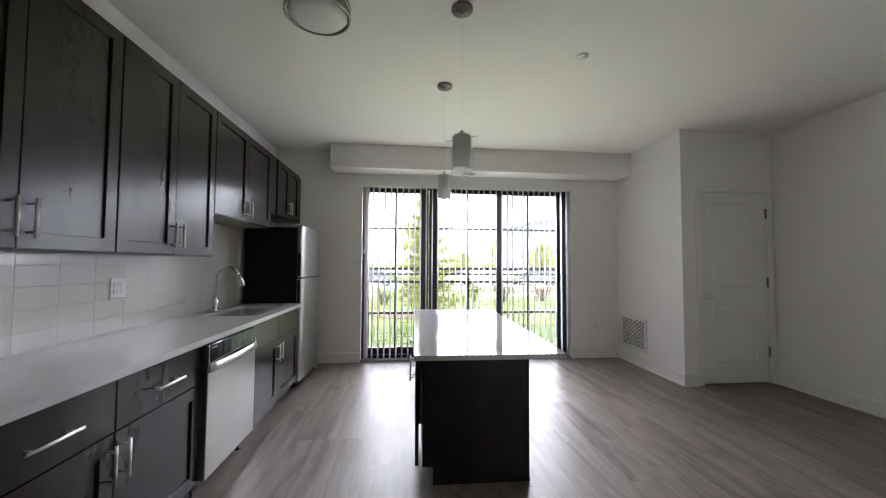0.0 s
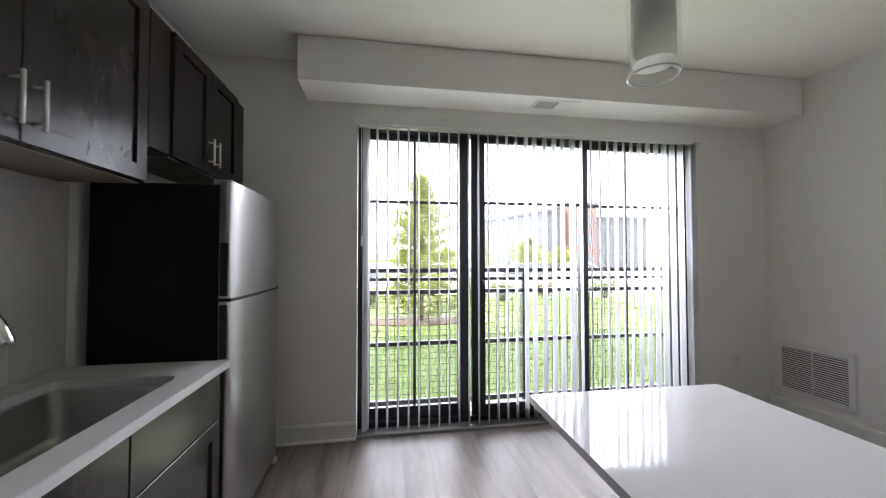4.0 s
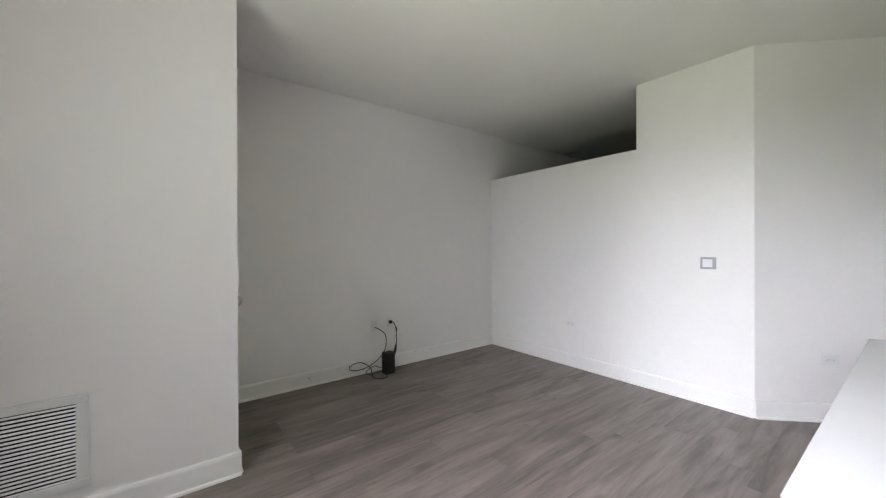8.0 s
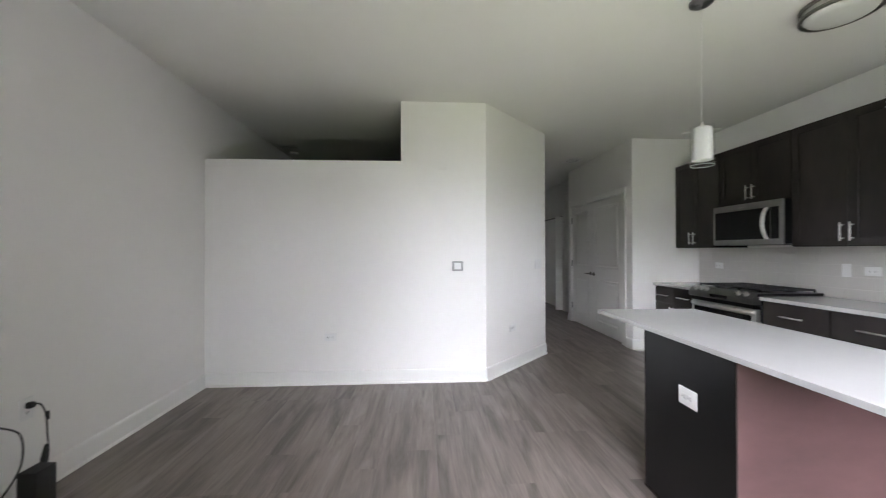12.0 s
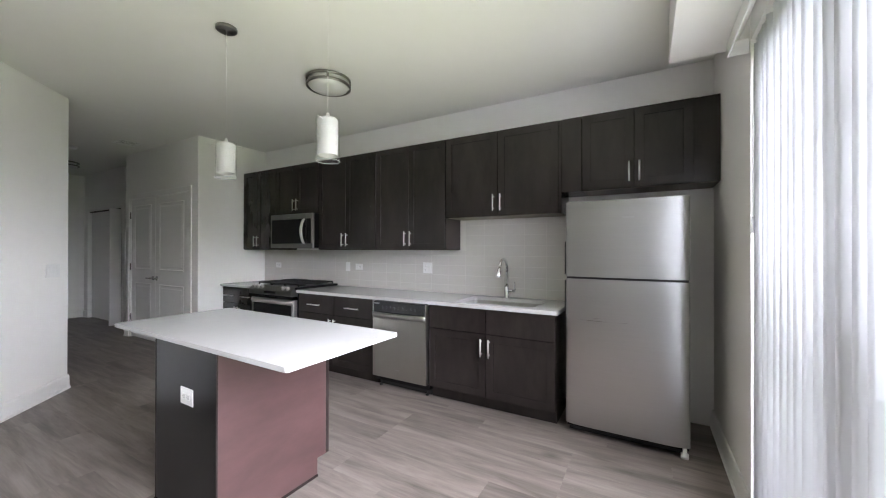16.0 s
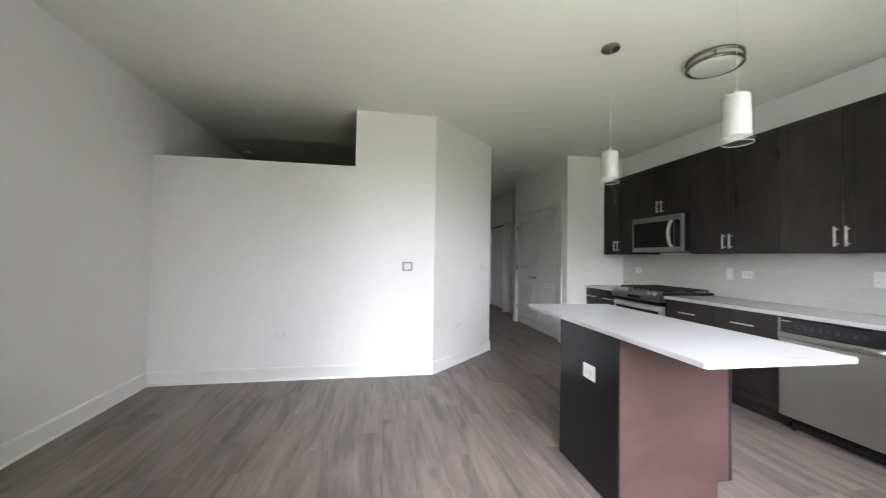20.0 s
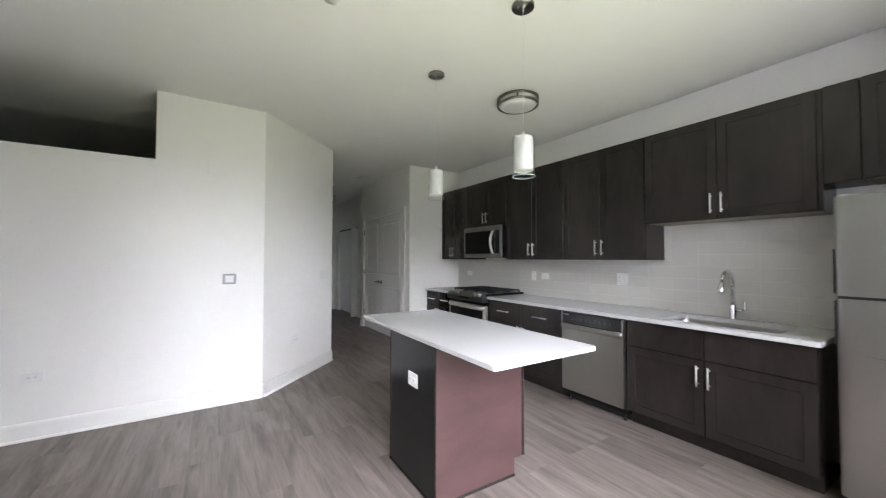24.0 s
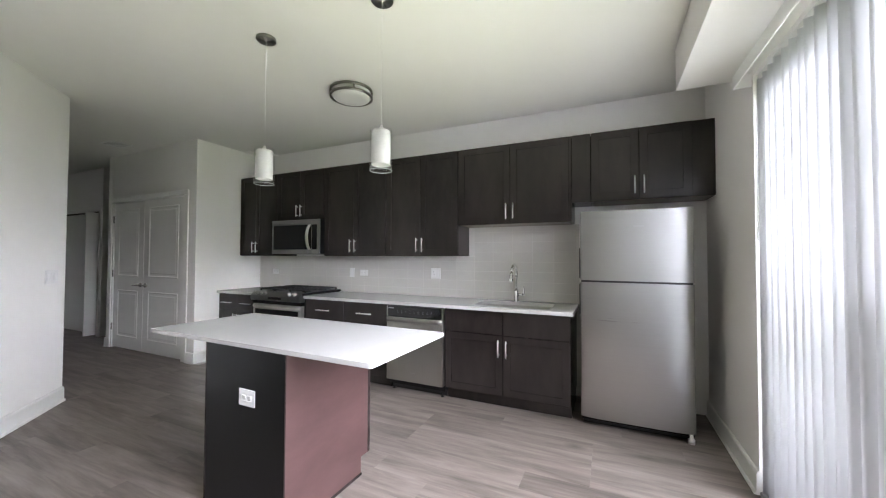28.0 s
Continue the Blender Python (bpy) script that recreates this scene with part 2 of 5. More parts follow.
def floor_wood():
    """Grey-brown printed oak: soft long clouds, fine streaks, a few darker knots."""
    m = bpy.data.materials.new("vinyl_plank")
    m.use_nodes = True
    n, l = m.node_tree.nodes, m.node_tree.links
    b = n["Principled BSDF"]
    co, info, shift = n.new("ShaderNodeTexCoord"), n.new("ShaderNodeObjectInfo"), n.new("ShaderNodeVectorMath")
    off = n.new("ShaderNodeVectorMath")
    off.operation = "SCALE"
    off.inputs[0].default_value = (37.0, 53.0, 19.0)
    l.new(info.outputs["Random"], off.inputs["Scale"])
    shift.operation = "ADD"
    l.new(co.outputs["Object"], shift.inputs[0]), l.new(off.outputs[0], shift.inputs[1])

    def noise(stretch, scale, detail, rough=0.55, dist=0.0):
        mp, t = n.new("ShaderNodeMapping"), n.new("ShaderNodeTexNoise")
        mp.inputs["Scale"].default_value = stretch
        t.inputs["Scale"].default_value, t.inputs["Detail"].default_value = scale, detail
        t.inputs["Roughness"].default_value, t.inputs["Distortion"].default_value = rough, dist
        l.new(shift.outputs[0], mp.inputs["Vector"]), l.new(mp.outputs[0], t.inputs["Vector"])
        return t.outputs["Fac"]

    def madd(a, k, c):
        x = n.new("ShaderNodeMath")
        x.operation = "MULTIPLY_ADD"
        l.new(a, x.inputs[0])
        x.inputs[1].default_value = k
        if isinstance(c, float):
            x.inputs[2].default_value = c
        else:
            l.new(c, x.inputs[2])
        return x.outputs[0]

    cloud, streak, fine = noise((1, 0.13, 1), 8.5, 6, 0.6, 0.7), noise((1, 0.08, 1), 26.0, 5, 0.65, 0.6), noise((1, 0.05, 1), 130.0, 2)
    v = madd(cloud, 1.75, madd(streak, 0.72, madd(fine, 0.22, madd(info.outputs["Random"], 0.16, -0.93))))
    ramp = n.new("ShaderNodeValToRGB")
    e = ramp.color_ramp.elements
    e[0].position, e[1].position = 0.10, 0.95
    e[0].color, e[1].color = (0.098, 0.080, 0.071, 1), (0.298, 0.254, 0.229, 1)
    mid = e.new(0.5)
    mid.color = (0.196, 0.165, 0.148, 1)
    l.new(v, ramp.inputs[0])
    vo, kn = n.new("ShaderNodeTexVoronoi"), n.new("ShaderNodeMapRange")
    mp = n.new("ShaderNodeMapping")
    mp.inputs["Scale"].default_value = (1, 0.45, 1)
    l.new(shift.outputs[0], mp.inputs["Vector"]), l.new(mp.outputs[0], vo.inputs["Vector"])
    vo.inputs["Scale"].default_value = 3.2
    kn.inputs["From Min"].default_value, kn.inputs["From Max"].default_value = 0.02, 0.13
    kn.inputs["To Min"].default_value, kn.inputs["To Max"].default_value = 0.5, 1.0
    l.new(vo.outputs["Distance"], kn.inputs["Value"])
    sc = n.new("ShaderNodeVectorMath")
    sc.operation = "SCALE"
    l.new(ramp.outputs[0], sc.inputs[0]), l.new(kn.outputs[0], sc.inputs["Scale"])
    l.new(sc.outputs[0], b.inputs["Base Color"])
    bp = n.new("ShaderNodeBump")
    bp.inputs["Strength"].default_value, bp.inputs["Distance"].default_value = 0.05, 0.001
    l.new(streak, bp.inputs["Height"]), l.new(bp.outputs[0], b.inputs["Normal"])
    rr = madd(cloud, 0.12, 0.33)
    l.new(rr, b.inputs["Roughness"])
    b.inputs["Specular IOR Level"].default_value = 0.4
    return m


PLANK = floor_wood()
ESPRESSO = wood("espresso_wood", (0.0115, 0.0096, 0.0093), (0.0335, 0.0268, 0.0250), 0.24, grain=(1, 1, 0.35), scale=9, per_object=0.08, bump=0.004, spec=0.34)
SIDEVENEER = wood("side_veneer", (0.020, 0.014, 0.0135), (0.036, 0.025, 0.024), 0.4, grain=(1, 1, 0.1), scale=10, per_object=0.02, bump=0.05)
VENEER = wood("stained_veneer", (0.030, 0.0155, 0.0150), (0.098, 0.052, 0.0505), 0.36, grain=(0.4, 0.4, 1), scale=6, per_object=0.02, bump=0.05)
PALEPLY = wood("pale_laminate", (0.21, 0.18, 0.15), (0.27, 0.24, 0.20), 0.6, grain=(1, 0.1, 1), scale=8, per_object=0.02)


def glass(name, tint, sheen=0.5):
    """Clear thin glass: straight sight through it, with a mirror gloss that grows at a slant."""
    m = bpy.data.materials.new(name)
    m.use_nodes = True
    n, l = m.node_tree.nodes, m.node_tree.links
    n.remove(n["Principled BSDF"])
    see, gloss, mix = n.new("ShaderNodeBsdfTransparent"), n.new("ShaderNodeBsdfGlossy"), n.new("ShaderNodeMixShader")
    lw, pw, ml = n.new("ShaderNodeLayerWeight"), n.new("ShaderNodeMath"), n.new("ShaderNodeMath")
    pw.operation, ml.operation = "POWER", "MULTIPLY_ADD"
    pw.inputs[1].default_value, ml.inputs[1].default_value, ml.inputs[2].default_value = 4.0, sheen, 0.025
    l.new(lw.outputs["Facing"], pw.inputs[0]), l.new(pw.outputs[0], ml.inputs[0])
    see.inputs[0].default_value = (*tint, 1)
    gloss.inputs["Roughness"].default_value = 0.01
    l.new(ml.outputs[0], mix.inputs[0]), l.new(see.outputs[0], mix.inputs[1]), l.new(gloss.outputs[0], mix.inputs[2])
    l.new(mix.outputs[0], n["Material Output"].inputs[0])
    return m


# pale opaque colour that stands in for the glint along a clear glass edge
EDGEGLINT = material("glass_edge_glint", (0.55, 0.58, 0.58), 0.08, spec=0.8)
PANE = glass("window_glass", (0.95, 0.97, 0.96), 0.5)
CLEARGLASS = glass("clear_glass", (0.992, 0.994, 0.994), 0.22)


def translucent(name, color, share, rough=0.5, vary=0.0, scale=3.0, per_object=0.0):
    """Thin stuff that lets light through: leaves, blind vanes."""
    m = material(name, color, rough, vary=vary, scale=scale, per_object=per_object)
    n, l = m.node_tree.nodes, m.node_tree.links
    b, out = n["Principled BSDF"], n["Material Output"]
    tr, mix = n.new("ShaderNodeBsdfTranslucent"), n.new("ShaderNodeMixShader")
    tr.inputs[0].default_value = (*color, 1)
    mix.inputs[0].default_value = share
    l.new(b.outputs[0], mix.inputs[1]), l.new(tr.outputs[0], mix.inputs[2])
    l.new(mix.outputs[0], out.inputs[0])
    return m


VANE = translucent("blind_pvc", (0.76, 0.765, 0.78), 0.28, 0.7, vary=0.01, scale=4)
OPAL = translucent("opal_shade", (0.88, 0.88, 0.87), 0.6, 0.3, vary=0.006, scale=8)
LEAF = translucent("tree_leaf", (0.22, 0.24, 0.055), 0.45, 0.55, vary=0.35, scale=1.5)
BUSH = translucent("bush_leaf", (0.10, 0.12, 0.03), 0.35, 0.6, vary=0.35, scale=2.0)
REDBUSH = translucent("red_bush_leaf", (0.13, 0.06, 0.03), 0.3, 0.6, vary=0.35, scale=2.0)
GRASS = translucent("grass_blade", (0.108, 0.158, 0.026), 0.35, 0.6, vary=0.3, scale=0.9)
LAWN = material("lawn", (0.094, 0.136, 0.021), 0.9, vary=0.3, scale=1.2, bump=0.6, bump_scale=40)

# ---- mesh kit ----


def bx(bm, x0, x1, y0, y1, z0, z1, bevel=0.0, seg=1):
    """A box between two corners, its edges eased by bevel."""
    x0, x1, y0, y1, z0, z1 = min(x0, x1), max(x0, x1), min(y0, y1), max(y0, y1), min(z0, z1), max(z0, z1)
    v = [bm.verts.new(p) for p in ((x0, y0, z0), (x1, y0, z0), (x1, y1, z0), (x0, y1, z0), (x0, y0, z1), (x1, y0, z1), (x1, y1, z1), (x0, y1, z1))]
    f = [bm.faces.new([v[i] for i in q]) for q in ((3, 2, 1, 0), (4, 5, 6, 7), (0, 1, 5, 4), (1, 2, 6, 5), (2, 3, 7, 6), (3, 0, 4, 7))]
    if bevel:
        bmesh.ops.bevel(bm, geom=list({e for q in f for e in q.edges}), offset=bevel, segments=seg, affect="EDGES", profile=0.5)
    return bm


def box(*args, **kw):
    return bx(bmesh.new(), *args, **kw)


def ring(bm, centre, u, w, r, n):
    return [bm.verts.new(centre + (u * math.cos(2 * math.pi * k / n) + w * math.sin(2 * math.pi * k / n)) * r) for k in range(n)]


def tube(bm, pts, r, n=10, cap=True):
    """A round bar along pts; r one radius or one for each point."""
    pts = [Vector(p) for p in pts]
    rs = r if isinstance(r, (list, tuple)) else [r] * len(pts)
    rows, side = [], None
    for i, p in enumerate(pts):
        d = (pts[min(i + 1, len(pts) - 1)] - pts[max(i - 1, 0)]).normalized()
        if side is None:
            side = d.orthogonal().normalized()
        side = (side - d * side.dot(d)).normalized()
        rows.append(ring(bm, p, side, d.cross(side), rs[i], n))
    for a, b in zip(rows, rows[1:]):
        for k in range(n):
            f = bm.faces.new((a[k], a[(k + 1) % n], b[(k + 1) % n], b[k]))
            f.smooth = True
    if cap:
        bm.faces.new(rows[0][::-1]), bm.faces.new(rows[-1])
    return bm


def lathe(bm, centre, profile, n=32, closed=False, axis="z"):
    """Turns a profile of (radius, height) round an upright line through centre."""
    u, w, d = {"z": ((1, 0, 0), (0, 1, 0), (0, 0, 1)), "x": ((0, 1, 0), (0, 0, 1), (1, 0, 0)), "y": ((0, 0, 1), (1, 0, 0), (0, 1, 0))}[axis]
    u, w, d, c = Vector(u), Vector(w), Vector(d), Vector(centre)
    rows = [ring(bm, c + d * h, u, w, max(r, 1e-4), n) for r, h in profile]
    pairs = list(zip(rows, rows[1:])) + ([(rows[-1], rows[0])] if closed else [])
    for a, b in pairs:
        for k in range(n):
            f = bm.faces.new((a[k], a[(k + 1) % n], b[(k + 1) % n], b[k]))
            f.smooth = True
    if not closed:
        bm.faces.new(rows[0][::-1]), bm.faces.new(rows[-1])
    return bm


def prism(bm, outline, lo, hi, axis="z"):
    """Pulls a closed outline of (a, b) along an axis: z: (x, y); y: (x, z); x: (y, z)."""
    put = {"z": lambda a, b, h: (a, b, h), "y": lambda a, b, h: (a, h, b), "x": lambda a, b, h: (h, a, b)}[axis]
    p = [bm.verts.new(put(a, b, lo)) for a, b in outline]
    q = [bm.verts.new(put(a, b, hi)) for a, b in outline]
    k = len(p)
    bm.faces.new(p[::-1]), bm.faces.new(q)
    for i in range(k):
        bm.faces.new((p[i], p[(i + 1) % k], q[(i + 1) % k], q[i]))
    return bm


def mesh_of(name, bm, mat):
    bmesh.ops.recalc_face_normals(bm, faces=bm.faces)
    me = bpy.data.meshes.new(name)
    bm.to_mesh(me)
    bm.free()
    me.materials.append(mat)
    return me


ORIGIN = {}


def thing(name, at, label, category, group="", kind=""):
    """An Empty at the thing's base; its parts are written in world metres."""
    ob = new(name)
    ob.location, ob.empty_display_size = at, 0.1
    ORIGIN[ob] = Vector(at)
    return tagged(ob, label, category, group, kind)


def part(name, bm, mat, parent, label=""):
    """Links a bmesh as one mesh under a thing or a part."""
    at = ORIGIN[parent]
    bmesh.ops.translate(bm, verts=bm.verts, vec=-at)
    ob = new(name, mesh_of(name, bm, mat))
    ob.parent = parent
    ORIGIN[ob] = at
    return tagged(ob, label)


def solid(name, bm, mat, label, category, group="", kind=""):
    """A thing, or a piece of the setting, of one mesh."""
    ob = new(name, mesh_of(name, bm, mat))
    ORIGIN[ob] = Vector((0, 0, 0))
    return tagged(ob, label, category, group, kind)


def shared(name, me, parent, m, label=""):
    """A piece on shared mesh data under a parent."""
    ob = new(name, me)
    ob.parent = parent
    ob.matrix_basis = Matrix.Translation(-ORIGIN[parent]) @ m
    return tagged(ob, label)


def wallbox(name, x0, x1, y0, y1, z0, z1, label="painted off-white plaster wall", mat=None):
    return solid(name, box(x0, x1, y0, y1, z0, z1), mat or WALL, label, "wall", kind="structure")

# ---- the shell of the flat ----
H = 2.750
EX, BX, BY = 5.706, 4.630, -1.206          # living-room side wall; closet bump: face and front
HY, NX, AX = -4.321, 3.855, 3.018           # half wall; its notch; start of the slanted wall
QX, QY = 2.110, -5.229                      # end of the slanted wall
KX, KY, KE = 0.915, -5.334, -7.39         # pantry wall; kitchen end wall; pantry's far corner
FARY, HALFZ = -10.05, 2.162
WX0, WX1, WZ = 1.10, 3.945, 2.335         # window opening

wallbox("wall_kitchen", -0.15, 0, KY - 0.12, 0.28, 0, H)
wallbox("wall_window_1", 0, WX0, 0, 0.28, 0, H)
wallbox("wall_window_2", WX1, BX + 0.1, 0, 0.28, 0, H)
wallbox("wall_window_3", WX0, WX1, 0.002, 0.278, WZ, H)
wallbox("wall_bump_side", BX, BX + 0.1, BY, 0, 0, H)
wallbox("wall_bump_front_1", BX + 0.1, 4.834, BY, BY + 0.1, 0, H)
wallbox("wall_bump_front_2", 5.638, EX, BY, BY + 0.1, 0, H)
wallbox("wall_bump_front_3", 4.834, 5.638, BY + 0.001, BY + 0.099, 2.085, H)
wallbox("wall_bump_back", BX + 0.1, EX, -0.05, 0.28, 0, H)
wallbox("wall_living", EX, EX + 0.15, -9.0, 0.28, 0, H)
solid("wall_half", box(NX, EX, HY - 0.12, HY, 0, HALFZ), WALL, "white partial-height wall open above to the bedroom", "wall", kind="structure")
s = 0.1 * math.sqrt(0.5)
solid("wall_slanted", prism(bmesh.new(), [(NX, HY), (AX, HY), (QX, QY), (QX, FARY), (QX + 0.12, FARY), (QX + 0.12, QY - 0.05), (AX + 0.05, HY - 0.12), (NX, HY - 0.12)], 0, H),
      WALL, "white wall with a slanted corner beside the hall", "wall", kind="structure")
wallbox("wall_kitchen_end", 0, KX, KY - 0.1, KY, 0, H)
wallbox("wall_pantry_1", KX - 0.1, KX, -5.562, KY - 0.1, 0, H)
wallbox("wall_pantry_2", KX - 0.1, KX, KE, -7.272, 0, H)
wallbox("wall_pantry_3", KX - 0.099, KX - 0.001, -7.272, -5.562, 2.085, H)
wallbox("wall_pantry_back", -0.15, KX - 0.1, KE, KE + 0.1, 0, H)
wallbox("wall_pantry_inside", -0.15, -0.05, KE + 0.1, KY - 0.12, 0, H)
wallbox("wall_recess", -0.15, -0.05, -8.30, KE, 0, H)
wallbox("wall_hall_closet_1", 0.54, 0.64, -8.34, -8.24, 0, H)
wallbox("wall_hall_closet_2", -0.15, 0.54, -8.34, -8.24, 0, H)
wallbox("wall_hall_closet_3", 0.541, 0.639, -9.82, -8.34, 2.04, H)
wallbox("wall_hall_closet_4", 0.54, 0.64, FARY, -9.82, 0, H)
wallbox("wall_hall_closet_5", 0.0, 0.1, FARY, -8.34, 0, H)
wallbox("wall_far", -0.15, QX + 0.12, FARY - 0.12, FARY, 0, H)
wallbox("wall_bedroom", QX + 0.12, EX, -9.12, -9.0, 0, H)

# ceiling over all rooms, and the boxed duct over the window
solid("ceiling", box(-0.15, EX + 0.15, FARY - 0.12, 0.28, H, H + 0.15), CEIL, "flat white painted ceiling", "ceiling", kind="structure")
solid("soffit", box(0.745, BX, -0.318, 0, 2.458, H, bevel=0.002), WALL, "white boxed soffit above the balcony window", "soffit", kind="structure")

solid("upper_facade", box(-9, 15, 0.06, 0.28, H + 0.16, 8.8), CONCRETE, "outer wall of the storeys above the flat", "building", kind="structure")

# sub-floor under the planks
solid("floor", box(-0.15, EX + 0.15, FARY - 0.12, 0.28, -0.2, -0.004), GROUT, "grey-brown vinyl plank floor", "floor", kind="structure")

# window stool and outer threshold
solid("threshold", box(WX0, WX1, 0.0, 0.30, -0.003, 0.022, bevel=0.004), ALU, "grey metal threshold under the sliding window", "threshold", kind="structure")


def baseboard(x0, y0, x1, y1, nx, ny):
    """A skirting board from one floor point to another; (nx, ny) points into the room."""
    d = Vector((x1 - x0, y1 - y0, 0))
    n, L = Vector((nx, ny, 0)).normalized(), d.length
    d.normalize()
    prof = ((0, 0.0), (0.026, 0.0), (0.024, 0.012), (0.015, 0.018), (0.014, 0.112), (0.010, 0.124), (0.006, 0.128), (0, 0.130))
    bm = bmesh.new()
    rows = []
    for k in (0, L):
        rows.append([bm.verts.new(Vector((x0, y0, 0)) + d * k + n * a + Vector((0, 0, b))) for a, b in prof])
    m = len(prof)
    for i in range(m):
        bm.faces.new((rows[0][i], rows[0][(i + 1) % m], rows[1][(i + 1) % m], rows[1][i]))
    bm.faces.new(rows[0]), bm.faces.new(rows[1][::-1])
    return solid("baseboard", bm, TRIM, "white painted baseboard along the wall", "baseboard", kind="structure")


c = 0.014
for seg in ((0.0, 0, WX0, 0, 0, -1), (WX1, 0, BX - c, 0, 0, -1), (BX, -0.0, BX, BY - c, -1, 0), (BX, BY, 4.787, BY, 0, -1),
            (EX, BY - 0.002, EX, HY + c, -1, 0), (EX, HY, AX + 0.004, HY, 0, 1), (AX, HY, QX, QY, -1, 1), (QX, QY + 0.004, QX, FARY + c, -1, 0),
            (0.66, KY, KX + c, KY, 0, 1), (KX, KY, KX, -5.474, 1, 0), (KX, -7.336, KX, KE - c, 1, 0), (KX, KE, 0.0, KE, 0, -1),
            (0.98, FARY, 0.64, FARY, 0, 1), (0.64, -9.89, 0.64, FARY + c, 1, 0)):
    baseboard(*seg)

# ---- doors ----


def moulding(bm, x0, x1, z0, z1, y, d):
    """The raised moulding frame and sunk field of one panel on a door face; d is the way out of the face."""
    rows = []
    for inset, out in ((0.0, 0.0005), (0.006, 0.007), (0.016, 0.007), (0.024, 0.0008), (0.045, 0.0008), (0.058, 0.0045)):
        rows.append([bm.verts.new((a, y + d * out, b)) for a, b in ((x0 + inset, z0 + inset), (x1 - inset, z0 + inset), (x1 - inset, z1 - inset), (x0 + inset, z1 - inset))])
    for a, b in zip(rows, rows[1:]):
        for k in range(4):
            bm.faces.new((a[k], a[(k + 1) % 4], b[(k + 1) % 4], b[k]))
    bm.faces.new(rows[-1])
    return bm


def turned(bm, m):
    bmesh.ops.transform(bm, matrix=m, verts=bm.verts)
    return bm


# closet door beside the return-air grille
closet = thing("door_1", (4.856, BY, 0), "white two-panel interior door, closed, with a nickel knob", "door", kind="structure")
leaf = part("leaf", box(4.857, 5.615, BY + 0.0045, BY + 0.0395, 0.014, 2.066, bevel=0.002), DOORWHITE, closet)
for z0, z1 in ((0.235, 0.845), (1.03, 1.965)):
    part("door_panel", moulding(bmesh.new(), 4.977, 5.492, z0, z1, BY + 0.0045, -1), DOORWHITE, leaf)
knob = bmesh.new()
lathe(knob, (4.908, BY + 0.004, 0.933), [(0.033, 0), (0.033, -0.006), (0.012, -0.010), (0.011, -0.030), (0.024, -0.036), (0.029, -0.050), (0.024, -0.062), (0.008, -0.068)], 24, axis="y")
part("door_knob", knob, NICKEL, closet, "round satin nickel knob")
for z in (0.342, 1.091, 1.844):
    h = box(5.612, 5.636, BY - 0.006, BY + 0.004, z - 0.05, z + 0.05)
    tube(h, [(5.622, BY - 0.008, z - 0.052), (5.622, BY - 0.008, z + 0.052)], 0.008, 10)
    part("hinge", h, DARKNICKEL, closet, "dull nickel hinge")
for x0, x1, z0, z1 in ((4.835, 4.854, 0.0, 2.085), (5.618, 5.637, 0.0, 2.085), (4.8545, 5.6175, 2.070, 2.085)):
    part("jamb", box(x0, x1, BY + 0.003, BY + 0.098, z0, z1), TRIM, closet)
for x0, x1, z0, z1 in ((4.787, 4.844, 0, 2.075), (5.629, 5.686, 0, 2.075), (4.787, 5.686, 2.0755, 2.132)):
    part("casing", box(x0, x1, BY - 0.013, BY - 0.0005, z0, z1, bevel=0.003), WALL, closet, "flat door casing painted like the wall")

# double pantry doors
pantry = thing("door_2", (KX, -6.4, 0), "white double pantry doors with two panels each, closed", "door", kind="structure")
for y0, y1, lever in ((-6.490, -5.586, 1), (-7.248, -6.494, -1)):
    w = y1 - y0
    leaf = part("leaf", box(KX - 0.055, KX - 0.018, y0, y1, 0.014, 2.062, bevel=0.002), DOORWHITE, pantry)
    for z0, z1 in ((0.17, 0.83), (1.02, 1.965)):
        bm = moulding(bmesh.new(), y0 + 0.12, y1 - 0.12, z0, z1, 0, 1)
        part("door_panel", turned(bm, Matrix(((0, 1, 0, KX - 0.018), (1, 0, 0, 0), (0, 0, 1, 0), (0, 0, 0, 1)))), DOORWHITE, leaf)
    ly = y0 + 0.055 if lever > 0 else y1 - 0.055
    bm = bmesh.new()
    lathe(bm, (KX - 0.018, ly, 0.911), [(0.031, 0), (0.031, 0.008), (0.011, 0.012), (0.010, 0.045), (0.012, 0.048)], 20, axis="x")
    tube(bm, [(KX + 0.026, ly, 0.911), (KX + 0.028, ly + 0.02 * lever, 0.911), (KX + 0.026, ly + 0.115 * lever, 0.908)], 0.009, 10)
    part("door_lever", bm, DARKNICKEL, leaf, "satin nickel lever handle")
    hy = y1 + 0.008 if lever > 0 else y0 - 0.008
    for z in (0.30, 1.06, 1.83):
        part("hinge", tube(bmesh.new(), [(KX - 0.008, hy, z - 0.05), (KX - 0.008, hy, z + 0.05)], 0.008, 10), DARKNICKEL, pantry)
for y0, y1, z0, z1 in ((-5.582, -5.563, 0, 2.068), (-7.271, -7.252, 0, 2.068), (-7.271, -5.563, 2.069, 2.084)):
    part("jamb", box(KX - 0.098, KX - 0.003, y0, y1, z0, z1), TRIM, pantry)
for y0, y1, z0, z1 in ((-5.572, -5.476, 0, 2.075), (-7.334, -7.262, 0, 2.075), (-7.334, -5.476, 2.0755, 2.135)):
    part("casing", box(KX + 0.0005, KX + 0.016, y0, y1, z0, z1, bevel=0.004), TRIM, pantry, "white moulded door casing")

